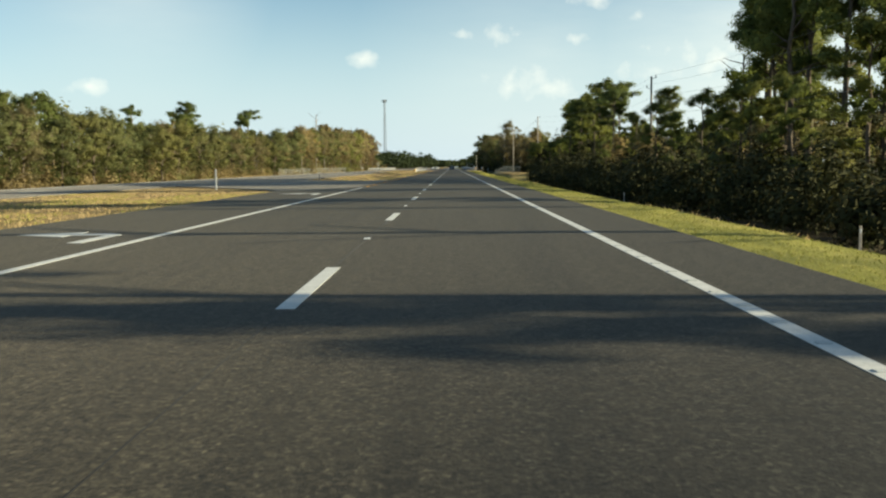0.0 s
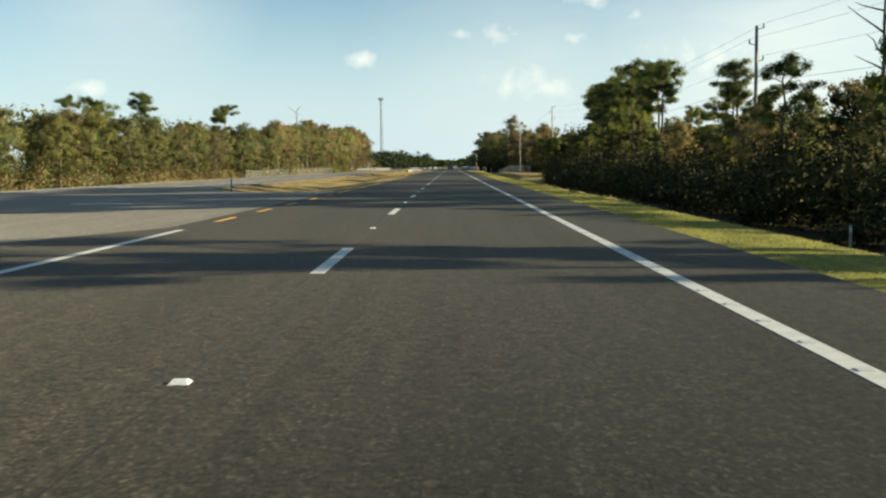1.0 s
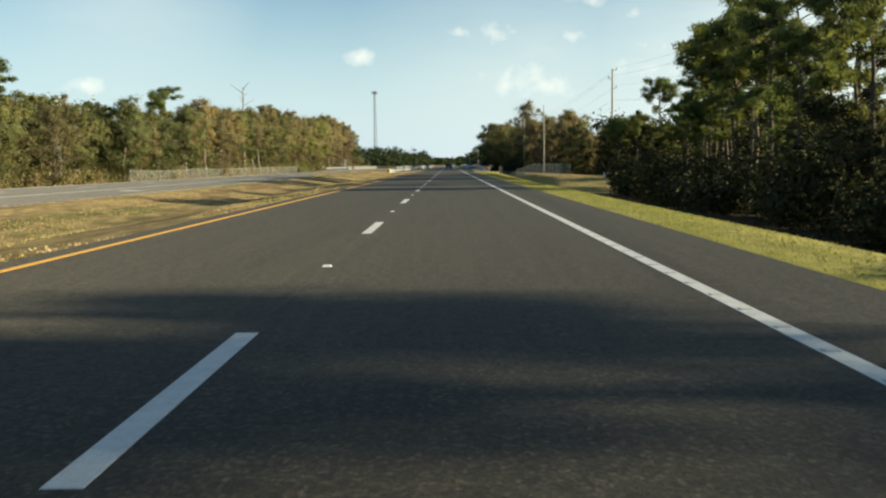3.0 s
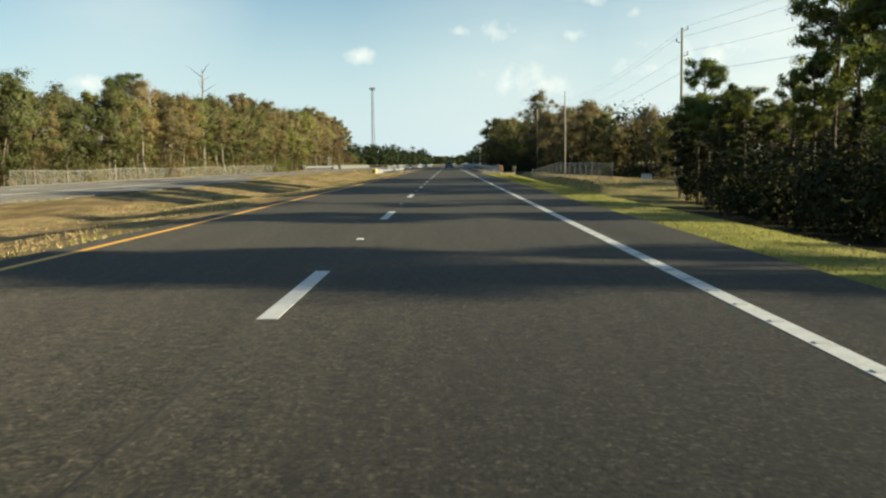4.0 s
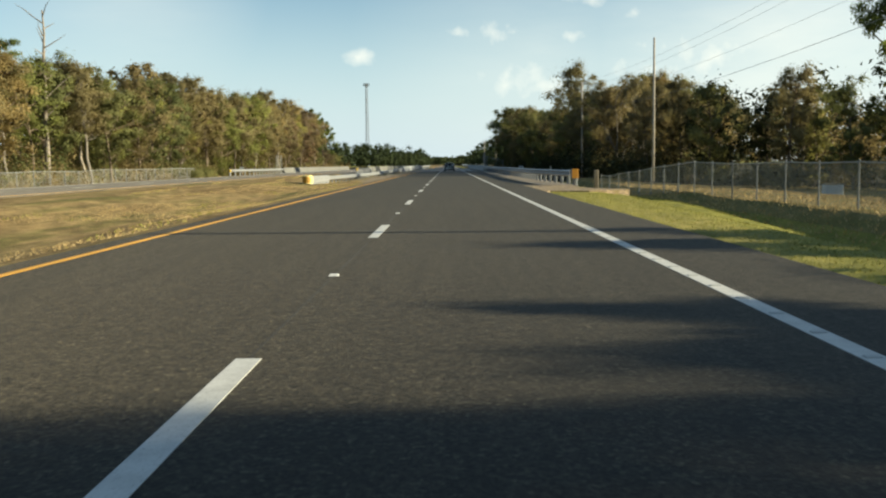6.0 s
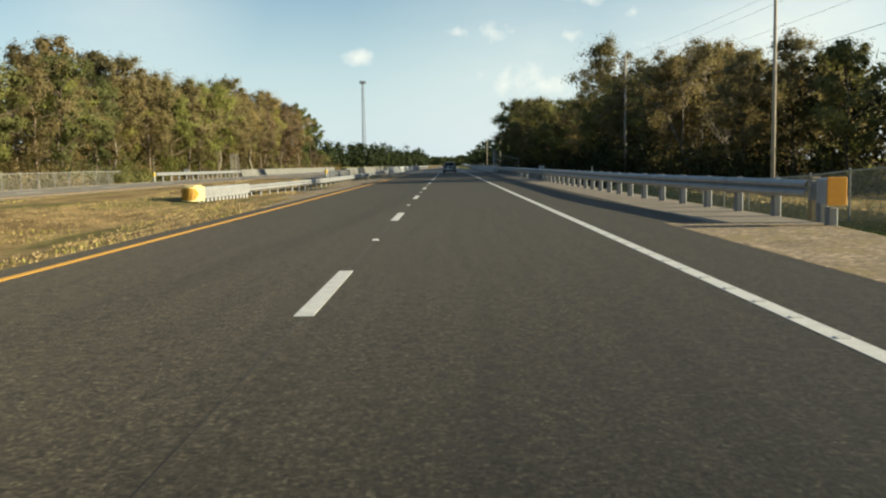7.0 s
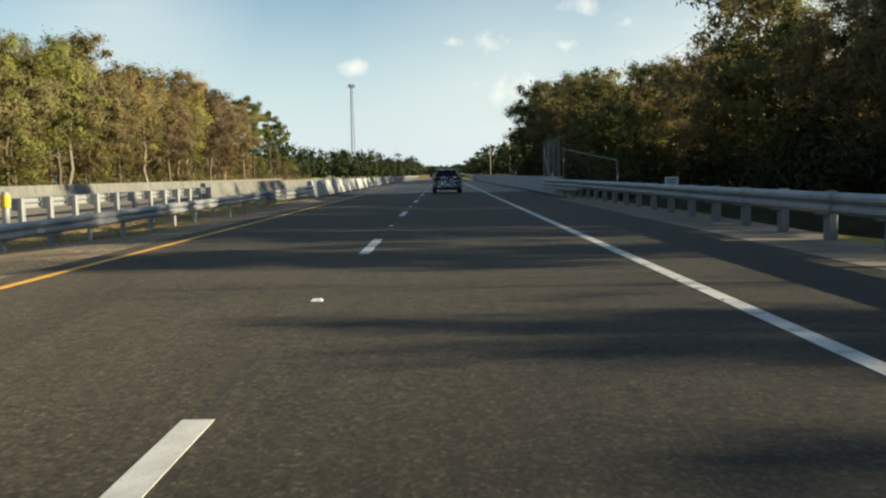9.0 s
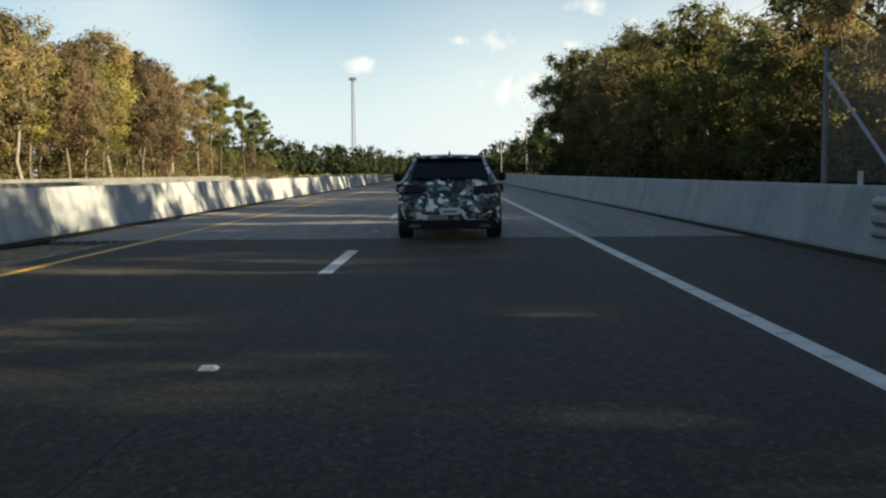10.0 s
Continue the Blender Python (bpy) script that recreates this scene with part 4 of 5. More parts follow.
thicket("thicket", "dark bushes by the end of the fence", M_OAK, spots, 170, 0.12, 7)


def far_wood(name, label, mat, seed, spots, size=0.60, wide=0.34):
    r = random.Random(seed)
    cl = []
    for x, y, h in spots:
        h *= r.uniform(0.7, 1.25)
        for _ in range(4):
            k = r.uniform(0.45, 1.0) * wide * h
            cl.append(((x + r.uniform(-1, 1) * wide * h, y + r.uniform(-1, 1) * h * 0.4, h * r.uniform(0.2, 0.92)), (k, k, h * r.uniform(0.10, 0.24)), 44))
    return tagged(new(name, leaf_mesh(name, cl, mat, size, soft=True)), label, "woodland", kind="stuff")


r = random.Random(9)
spots = [(-50 + 28 * smooth(600, 1050, y) - r.uniform(0, 1) ** 1.5 * 40, y, r.uniform(5.0, 14.5)) for y in [r.uniform(565, 1150) for _ in range(420)]]
far_wood("far_woods", "dark line of distant pines beyond the bridge", M_DISTANT, 1, spots)
spots = [(22 + r.uniform(0, 1) ** 1.5 * 34, y, r.uniform(5.5, 13)) for y in [r.uniform(458, 1150) for _ in range(360)]]
far_wood("far_woods", "dark line of distant evergreen trees beyond the bridge", M_DISTANT, 2, spots)
spots = [(r.uniform(-420, 420), r.uniform(1350, 1650), r.uniform(9, 12)) for _ in range(420)]
far_wood("far_woods", "low hazy treeline at the horizon", M_DISTANT, 3, spots, 1.6, 1.1)
spots = [(-62 + r.uniform(-22, 0), r.uniform(40, 560), r.uniform(9, 13)) for _ in range(220)]
far_wood("inner_woods", "shaded inner part of the wood", M_OAK, 4, spots, 0.42)
# Backing foliage on the right: the wood's inner shade is in its colour.
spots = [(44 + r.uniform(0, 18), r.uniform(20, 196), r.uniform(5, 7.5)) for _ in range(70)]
far_wood("inner_woods", "shaded inner part of the wood", M_SHADE_LEAF, 5, spots)
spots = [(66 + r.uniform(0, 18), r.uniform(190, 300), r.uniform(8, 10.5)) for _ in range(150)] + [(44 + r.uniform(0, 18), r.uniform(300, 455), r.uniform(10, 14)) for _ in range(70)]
far_wood("inner_woods", "shaded inner part of the wood", M_SHADE_LEAF, 6, spots, 0.36)


def grass(name, label, mat, n, area, blade, seed):
    """Tufts of narrow blades. area: gives x, y for two random numbers, or None."""
    rg = np.random.default_rng(seed)
    pts = []
    for u, w in rg.random((n, 2)):
        p = area(u, w)
        if p is not None:
            pts.append((p[0], p[1], ground_z(*p)))
    p = np.repeat(np.array(pts), 3, 0)
    m = len(p)
    g0 = rg.random(m) * 2 * pi
    ln = blade * (0.5 + rg.random(m))
    base = np.stack([np.cos(g0), np.sin(g0), np.zeros(m)], 1)
    side = np.stack([-np.sin(g0), np.cos(g0), np.zeros(m)], 1) * (blade * 0.16)
    p = p + base * (blade * 0.35 * rg.random(m))[:, None]
    tip = p + base * (ln * 0.55)[:, None] + np.stack([np.zeros(m), np.zeros(m), ln], 1)
    v = np.stack([p - side, p + side, tip], 1).reshape(-1, 3)
    me = bpy.data.meshes.new(name)
    me.vertices.add(3 * m)
    me.vertices.foreach_set("co", v.ravel())
    me.loops.add(3 * m)
    me.loops.foreach_set("vertex_index", np.arange(3 * m))
    me.polygons.add(m)
    me.polygons.foreach_set("loop_start", np.arange(0, 3 * m, 3))
    me.materials.append(mat)
    me.update()
    return tagged(new(name, me), label, "grass", kind="stuff")


def in_median(u, w):
    x, y = -3.98 - 8.3 * u, 69 + 262 * w
    if y < 82 and x < -4 - (y - 67) * 0.62:
        return None
    if y > 243 and x > max(-4.9 - 3.7 * smooth(250, 275, y), -9.1 + (y - 256) * 0.047):
        return None
    if noise.noise(Vector((x * 0.42, y * 0.08, 2))) < -0.05:
        return None
    if y > 188 and u > 0.9:
        x -= 4.2 * (w * 7 % 1)
    return x, y


grass("verge_grass", "short green roadside grass", M_BLADE_GREEN, 44000, lambda u, w: (4.97 + 2.6 * u ** 0.8, -4 + 225 * w), 0.030, 1)
grass("ditch_grass", "rough straw-flecked grass on the ditch bank", M_BLADE_STRAW, 16000, lambda u, w: (7.3 + 4.0 * u, -4 + 204 * w), 0.09, 2)
grass("bank_grass", "green grass on the bank before the field", M_BLADE_GREEN, 14000, lambda u, w: (7.5 + 6.0 * u + (0.7 if w > 0.18 else 0), 197 + 118 * w), 0.06, 8)
grass("gravel_tufts", "dry weeds growing through the gravel at the rail end", M_BLADE_STRAW, 3600, lambda u, w: (5.5 + 3.0 * u, 221.4 + 16 * w) if noise.noise(Vector((u * 4.5, w * 11, 7))) > 0.14 else None, 0.045, 11)
grass("median_grass", "dry straw-coloured median grass", M_BLADE_STRAW, 62000, in_median, 0.042, 3)
grass("median_tufts", "greener tufts in the dry median", M_BLADE_GREEN, 20000, lambda u, w: in_median(u, w) if noise.noise(Vector((u * 6, w * 60, 0))) > 0.12 else None, 0.065, 4)
grass("island_grass", "dry grass on the island beside the turn lane", M_BLADE_STRAW, 15000, lambda u, w: (-7.1 - 9.2 * u, -8 + 52 * w) if -8 + 52 * w < 36.5 + 1.3 * min(9.2 * u, 5.2) + 1.2 * max(0, 9.2 * u - 5.2) else None, 0.042, 5)
grass("island_tufts", "greener tufts on the island beside the turn lane", M_BLADE_GREEN, 12000, lambda u, w: (-7.1 - 9.2 * u, -8 + 44 * w) if noise.noise(Vector((u * 3, w * 9, 3))) > 0.0 else None, 0.05, 9)
grass("field_grass", "long dry grass of the field", M_BLADE_STRAW, 20000, lambda u, w: (14.2 + 27 * u ** 1.4, 204 + 86 * w), 0.10, 6)
grass("far_verge_grass", "dry grass beyond the opposite carriageway", M_BLADE_STRAW, 18000, lambda u, w: (-24.6 - 15 * u, 60 + 270 * w), 0.11, 7)

# ---- guardrails and barriers ----
BEAM = [(0.0, 0.0), (-0.030, 0.015), (-0.080, 0.055), (-0.080, 0.100), (-0.030, 0.140), (0.0, 0.156), (-0.030, 0.172), (-0.080, 0.212), (-0.080, 0.257), (-0.030, 0.297), (0.0, 0.312)]


def beam_profile(side):
    """A W-shaped rail section with thickness, its ridges towards the road; side +1 for a rail right of the road."""
    front = [(x * side, z - 0.156) for x, z in BEAM]
    back = [(x * side + 0.008 * side, z - 0.156) for x, z in reversed(BEAM)]
    prof = front + back
    return prof if side > 0 else prof[::-1]


def guardrail(name, label, line, side, post_gap, post_mat, height=0.58, base=None, wide=0.075):
    """line: (x, y) along the rail's face; base gives the foot's height at x, y."""
    ob = group_at(name, Matrix.Identity(4), label, "guardrail")
    base = base or (lambda x, y: 0.0)

    def at(y):
        for (x0, y0), (x1, y1) in zip(line, line[1:]):
            if y <= y1:
                return x0 + (x1 - x0) * (y - y0) / (y1 - y0)
        return line[-1][0]

    y, end = line[0][1], line[-1][1]
    while y < end - 0.1:
        y1 = min(y + 3.81, end)
        g = Geo()
        ys_ = [y + (y1 + 0.12 - y) * i / 3 for i in range(4)]
        g.sweep(beam_profile(side), [(at(q), q, base(at(q), q) + height + 0.004 * (int(y) % 2)) for q in ys_])
        part("rail", g.mesh("rail", M_GALV), ob)
        y = y1
    gp, gb = Geo(), Geo()
    gp.box(-wide, wide, -wide * 1.3, wide * 1.3, -1.0, height + 0.16, 0.02)
    gb.box(-0.075, 0.075, -wide, wide, height - 0.19, height + 0.15, 0.012)
    pm, bm_ = gp.mesh("post", post_mat), gb.mesh("spacer", post_mat)
    y = line[0][1]
    while y < end:
        x = at(y)
        p = part("post", pm, ob, at=Matrix.Translation((x + side * 0.245, y, base(x, y))))
        part("spacer", bm_, p, at=Matrix.Translation((-side * 0.152, 0, 0)))
        y += post_gap
    return ob


def median_foot(x, y):
    return -0.53 + 0.46 * smooth(280, 345, y)


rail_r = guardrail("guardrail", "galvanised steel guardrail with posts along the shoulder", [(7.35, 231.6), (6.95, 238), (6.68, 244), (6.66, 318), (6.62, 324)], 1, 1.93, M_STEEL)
rail_l = guardrail("guardrail", "sunlit galvanised guardrail along the median", [(-8.76, 260.4), (-6.0, 318.5), (-5.72, 328.0)], -1, 1.93, M_GALV, 0.62, median_foot, 0.045)
guardrail("guardrail", "galvanised guardrail of the opposite carriageway seen from behind", [(-10.75, 305), (-10.85, 312), (-10.9, 327)], 1, 1.93, M_GALV, 0.50)
guardrail("guardrail", "pale guardrail on the far side of the opposite carriageway", [(-26.6, 303.3), (-25.6, 312), (-25.3, 333)], -1, 1.93, M_GALV, 0.6)

# thrie-beam transitions: a third ridge below the rail where it meets the barrier
for x0, x1, y0, y1, side in ((6.66, 6.62, 317.5, 324, 1), (-6.0, -5.72, 318.5, 328.0, -1)):
    g = Geo()
    low = 0.40 if side > 0 else 0.22
    g.sweep(beam_profile(side), [(x0 + 0.006 * side, y0 - 1.6, low + 0.16), (x0 + 0.004 * side, y0 + 0.4, low), (x1, y1, low - (0.02 if side > 0 else 0.0))])
    part("lower_rail", g.mesh("lower_rail", M_GALV), rail_r if side > 0 else rail_l, "ridged lower rail of the transition")
for z in (0.58, 0.38):
    g = Geo()
    g.sweep(beam_profile(1), [(6.62, 324.0, z), (6.53, 325.2, z), (6.52, 329.0, z)])
    part("end_rail", g.mesh("end_rail", M_GALV), rail_r, "ridged rail bolted to the parapet")


def end_terminal(x, y):
    """Impact head of the median rail: yellow nose, chunky square-tube body and short struts."""
    ob = group_at("rail_terminal", Matrix.Translation((x, y, median_foot(x, y) + 0.06)) @ Matrix.Rotation(-0.045, 4, "Z"), "impact terminal with yellow nose on the median guardrail", "guardrail terminal")
    g = Geo()
    n = 10
    prof = [(0.27 * cos(pi * i / (n - 1) + pi), 0.20 * sin(pi * i / (n - 1) + pi)) for i in range(n)]
    ring = prof + [(0.27, 1.2), (-0.27, 1.2)]
    v = [(px, py, z) for z in (0.28, 0.84) for px, py in ring]
    m = len(ring)
    g.add(v, [tuple(range(m - 1, -1, -1)), tuple(range(m, 2 * m))] + [(i, (i + 1) % m, m + (i + 1) % m, m + i) for i in range(m)])
    nose = part("nose", g.mesh("nose", M_CREAM), ob, "moulded nose with its sunlit pale yellow put into the colour")
    # amber sheet wrapped round the front, ending in a point, with dark slanting stripes; its dark tone also paints the
    # shaded end
    g = Geo()
    arc = [pi + pi * i / 12 for i in range(13)]
    g.add([(0.276 * cos(q), 0.206 * sin(q) - 0.002, z) for z in (0.33, 0.80) for q in arc] + [(0.276, 0.42, 0.565)],
          [(i, i + 1, 14 + i, 13 + i) for i in range(12)] + [(12, 26, 25)])
    part("reflective_sheet", g.mesh("reflective_sheet", M_AMBER), nose, "amber reflective sheet with dark stripes, shade of the front in its tone")
    for i in range(5):
        q0 = pi + pi * (0.10 + 0.18 * i)
        g = Geo()
        g.add([(0.280 * cos(q0 + dq + dz * 0.9), 0.210 * sin(q0 + dq + dz * 0.9) - 0.002, 0.36 + dz) for dz in (0.0, 0.10, 0.2, 0.3, 0.4) for dq in (0.0, 0.16)],
              [(2 * j, 2 * j + 1, 2 * j + 3, 2 * j + 2) for j in range(4)])
        part("stripe", g.mesh("stripe", M_DARK_AMBER), nose)
    g = Geo()
    g.box(-0.24, 0.24, 0.1, 1.0, 0.845, 0.90, 0.04)
    part("cap", g.mesh("cap", M_CREAM), nose)
    for i in range(4):
        g = Geo()
        y0 = 1.2 + i * 1.86
        g.box(-0.22 + 0.01 * i, 0.22 - 0.01 * i, y0, y0 + 1.84, 0.36, 0.80, 0.03)
        for z in (0.50, 0.60, 0.70):
            g.box(0.22 - 0.01 * i, 0.245 - 0.01 * i, y0 + 0.05, y0 + 1.78, z - 0.03, z + 0.03, 0.01)
        part("panel", g.mesh("panel", M_GALV), ob)
    for i in range(14):
        g = Geo()
        y0 = 0.6 + i * 0.56
        g.tube([(-0.15, y0, 0.42), (-0.2, y0 + 0.25, -0.3)], [0.045, 0.045], 5)
        g.tube([(0.15, y0, 0.42), (0.2, y0 + 0.25, -0.3)], [0.045, 0.045], 5)
        g.tube([(0.15, y0 + 0.3, 0.42), (0.2, y0 + 0.02, -0.3)], [0.04, 0.04], 5)
        g.box(-0.28, 0.28, y0 + 0.2, y0 + 0.3, -0.02, 0.05, 0.01)
        part("strut", g.mesh("strut", M_GALV), ob)
    return ob


end_terminal(-9.15, 251.9)


def marker_terminal(x, y):
    """End of the right rail: post, cable box and a square orange object marker."""
    ob = group_at("rail_terminal", Matrix.Translation((x, y, 0)), "flared guardrail end with orange marker plate", "guardrail terminal")
    g = Geo()
    g.box(-0.16, 0.16, -0.03, 0.0, 0.34, 0.80, 0.008)
    part("marker_plate", g.mesh("marker_plate", M_ORANGE), ob, "square orange reflective plate")
    g = Geo()
    g.box(-0.14, 0.14, 0.0, 0.5, 0.36, 0.78, 0.03)
    part("impact_head", g.mesh("impact_head", M_GALV), ob)
    g = Geo()
    g.box(-0.08, 0.08, 0.1, 0.28, -0.8, 0.30, 0.02)
    part("post", g.mesh("post", M_STEEL), ob)
    return ob


marker_terminal(7.42, 230.6)

JERSEY_R = [(0.0, 0.0), (0.0, 0.05), (0.11, 0.40), (0.20, 0.82), (0.22, 0.86), (0.40, 0.86), (0.44, 0.82), (0.44, -0.8), (0.0, -0.8)]


def barrier(name, label, x, y0, y1, side, step=9.0, slope=0.0, mat=M_CONCRETE):
    """A concrete bridge parapet cast in lengths with open joints."""
    ob = group_at(name, Matrix.Identity(4), label, "barrier")
    prof = [(px * side, pz) for px, pz in JERSEY_R]
    if side < 0:
        prof = prof[::-1]
    y = y0
    while y < y1:
        e = min(y + step, y1) - 0.02
        g = Geo()
        g.sweep(prof, [(x + slope * (y - y0), y, 0), (x + slope * (e - y0), e, 0)])
        part("barrier_section", g.mesh("barrier_section", mat), ob)
        y += step
    return ob


barrier("bridge_parapet", "pale stained concrete parapet beside the shoulder lane", 6.45, 324, 432, 1)
barrier("bridge_parapet", "sunlit stained concrete parapet beside the yellow line", -5.62, 328.2, 428, -1, 6.0, -0.006)
barrier("bridge_parapet", "weathered concrete parapet of the second bridge facing the median", -10.9, 327, 430, -1, mat=M_CONCRETE_OLD)
barrier("bridge_parapet", "weathered outer concrete parapet of the second bridge", -25.0, 333, 430, -1, mat=M_CONCRETE_OLD)
guardrail("guardrail", "galvanised guardrail leaving the bridge along the median", [(-6.3, 428), (-6.3, 560)], -1, 3.8, M_GALV)
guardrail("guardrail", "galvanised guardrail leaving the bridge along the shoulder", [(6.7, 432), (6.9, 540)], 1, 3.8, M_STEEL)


# ---- fences ----
def chainlink(name, label, pts, height, post_gap, base, cell=0.11, wire=0.010, top=True):
    """Posts, top tube and woven wire along a line of points."""
    ob = group_at(name, Matrix.Identity(4), label, "fence")
    for (x0, y0), (x1, y1) in zip(pts, pts[1:]):
        d = Vector((x1 - x0, y1 - y0, 0))
        ln = d.length
        d.normalize()
        n = max(1, round(ln / post_gap))
        for i in range(n + 1):
            p = Vector((x0, y0, 0)) + d * ln * i / n
            z = base(p.x, p.y)
            g = Geo()
            g.tube([(p.x, p.y, z - 0.5), (p.x, p.y, z + height + 0.06)], [0.038, 0.038], 7)
            g.tube([(p.x, p.y, z + height + 0.06), (p.x, p.y, z + height + 0.10)], [0.045, 0.015], 7)
            part("post", g.mesh("post", M_STEEL), ob)
            if i < n and top:
                q = Vector((x0, y0, 0)) + d * ln * (i + 1) / n
                g = Geo()
                g.tube([(p.x, p.y, z + height), (q.x, q.y, base(q.x, q.y) + height)], [0.022, 0.022], 6)
                part("top_tube", g.mesh("top_tube", M_GALV), ob)
        g = Geo()
        k = int((ln + height) / cell)
        side = d.cross(Vector((0, 0, 1)))
        for i in range(k):
            for s in (1, -1):
                a0 = i * cell - (height if s > 0 else 0)
                a1 = a0 + s * height
                lo, hi = (a0, 0.0), (a1, height)
                if s < 0:
                    lo, hi = (i * cell, 0.0), (i * cell - height, height)
                pts2 = []
                for u, w in (lo, hi):
                    uu = min(max(u, 0), ln)
                    ww = w if uu == u else (lo[1] + (uu - lo[0]) * (hi[1] - lo[1]) / (hi[0] - lo[0]))
                    ww = min(max(ww, 0), height)
                    p = Vector((x0, y0, 0)) + d * uu
                    pts2.append(Vector((p.x, p.y, base(p.x, p.y) + 0.04 + ww)) + side * 0.006 * s)
                if (pts2[0] - pts2[1]).length < 0.05:
                    continue
                w3 = Vector((0, 0, wire))
                g.add([pts2[0] - w3, pts2[1] - w3, pts2[1] + w3, pts2[0] + w3], [(0, 1, 2, 3)])
        part("wire_mesh", g.mesh("wire_mesh", M_WIRE), ob, "woven grey wire mesh")
    return ob


chainlink("chain_link_fence", "grey chain-link fence along the edge of the field", [(17.6, 214.6), (16.4, 215.7), (15.6, 232), (13.9, 262)], 1.75, 3.0, ground_z)
chainlink("chain_link_fence", "long grey chain-link fence in front of the wood", [(-38.6, 206), (-38.2, 262), (-36.0, 320)], 1.9, 3.2, ground_z, 0.13, 0.006)
tall = chainlink("tall_fence", "tall galvanised mesh fence standing on the parapet", [(6.76, 324.5), (6.76, 331.2)], 1.86, 2.23, lambda x, y: 0.86, 0.07, 0.004, False)
g = Geo()
g.tube([(6.76, 331.2, 2.45), (6.76, 329.0, 0.95)], [0.024, 0.024], 6)
part("brace", g.mesh("brace", M_GALV), tall, "galvanised diagonal brace")
chainlink("bridge_fence", "low chain-link fence sloping down from the bridge end", [(7.0, 324.7), (9.3, 323.0)], 2.25, 9.0, lambda x, y: -0.05 - 0.27 * (x - 7.0), 0.12, 0.0015)
chainlink("tall_fence", "mesh panel beside the end of the second bridge", [(-26.0, 331), (-25.2, 331.4)], 2.6, 1.0, lambda x, y: 0.1, 0.10, 0.009)

# ---- poles, cables, tower ----
def utility_pole(x, y, top, label, arms=True, r0=0.15, mat=None):
    z = ground_z(x, y)
    ob = group_at("utility_pole", Matrix.Translation((x, y, z)), label, "utility pole", "poles along the road")
    g = Geo()
    h = top - z
    g.tube([(0, 0, -1), (0.02, 0, h * 0.5), (0, 0, h)], [r0, r0 * 0.85, r0 * 0.66], 9)
    part("shaft", g.mesh("shaft", mat or M_POLE, True), ob)
    if arms:
        for k, dz in enumerate((0.25, 1.25, 2.3)):
            g = Geo()
            sx = -1 if k % 2 else 1
            g.tube([(0, 0, h - dz), (sx * 0.45, 0, h - dz + 0.12)], [0.03, 0.03], 5)
            g.tube([(sx * 0.45, 0, h - dz + 0.10), (sx * 0.45, 0, h - dz + 0.40)], [0.06, 0.035], 7)
            part("insulator", g.mesh("insulator", M_STEEL), ob, "grey insulator on a steel bracket")
    return h


POLES = [(21.9, -25.1, 9.6), (21.4, 86.8, 9.9), (20.4, 198.7, 11.9), (19.3, 310.6, 11.9), (19.0, 422.5, 12.0)]
for x, y, top in POLES:
    utility_pole(x, y, top, "weathered wooden utility pole carrying cables")
utility_pole(19.6, 268.3, 12.1, "slim pale wooden pole at the edge of the field", False, 0.13)
utility_pole(31.5, 246, 5.2, "short slim pole standing in the field", False, 0.07)
utility_pole(18.4, 520, 11, "distant wooden utility pole", False)
utility_pole(17.5, 600, 11, "distant wooden utility pole", False)
cable_ob = group_at("power_cables", Matrix.Identity(4), "thin dark overhead cables sagging between poles", "cable")
for k, (dx, dz) in enumerate(((0.45, 0.15), (-0.45, -0.85), (0.45, -1.9), (0.0, -3.6))):
    for (x0, y0, z0), (x1, y1, z1) in zip(POLES, POLES[1:]):
        n = 14
        pts = [(x0 + (x1 - x0) * i / n + dx, y0 + (y1 - y0) * i / n, z0 + (z1 - z0) * i / n + dz - 6.0 * (i / n) * (1 - i / n)) for i in range(n + 1)]
        g = Geo()
        g.tube(pts, [0.013 if k == 3 else 0.008] * (n + 1), 4, False)
        part("cable", g.mesh("cable", M_CABLE), cable_ob)

tower = group_at("radio_tower", Matrix.Translation((-77.3, 1088, 0)), "slender steel lattice mast with antenna platform", "tower")
g = Geo()
corners = [(cos(a), sin(a)) for a in (0.4, 0.4 + 2 * pi / 3, 0.4 + 4 * pi / 3)]
for cx, cy in corners:
    g.tube([(cx * 2.2, cy * 2.2, 0), (cx * 1.0, cy * 1.0, 78)], [0.28, 0.2], 5)
for i in range(26):
    z0, z1 = 3 * i, 3 * i + 3
    for k in range(3):
        (ax, ay), (bx, by) = corners[k], corners[(k + 1) % 3]
        r0, r1 = 2.2 - 1.2 * z0 / 78, 2.2 - 1.2 * z1 / 78
        g.tube([(ax * r0, ay * r0, z0), (bx * r1, by * r1, z1)], [0.12, 0.12], 3, False)
part("lattice", g.mesh("lattice", M_STEEL), tower)
g = Geo()
g.tube([(0, 0, 77), (0, 0, 80)], [0.7, 0.7], 8)
for i in range(6):
    a = i * pi / 3
    g.box(2.6 * cos(a) - 0.3, 2.6 * cos(a) + 0.3, 2.6 * sin(a) - 0.3, 2.6 * sin(a) + 0.3, 77.2, 80)
g.tube([(-3, 0, 78), (3, 0, 78)], [0.15, 0.15], 4)
g.tube([(0, -3, 78), (0, 3, 78)], [0.15, 0.15], 4)
part("platform", g.mesh("platform", M_STEEL), tower)


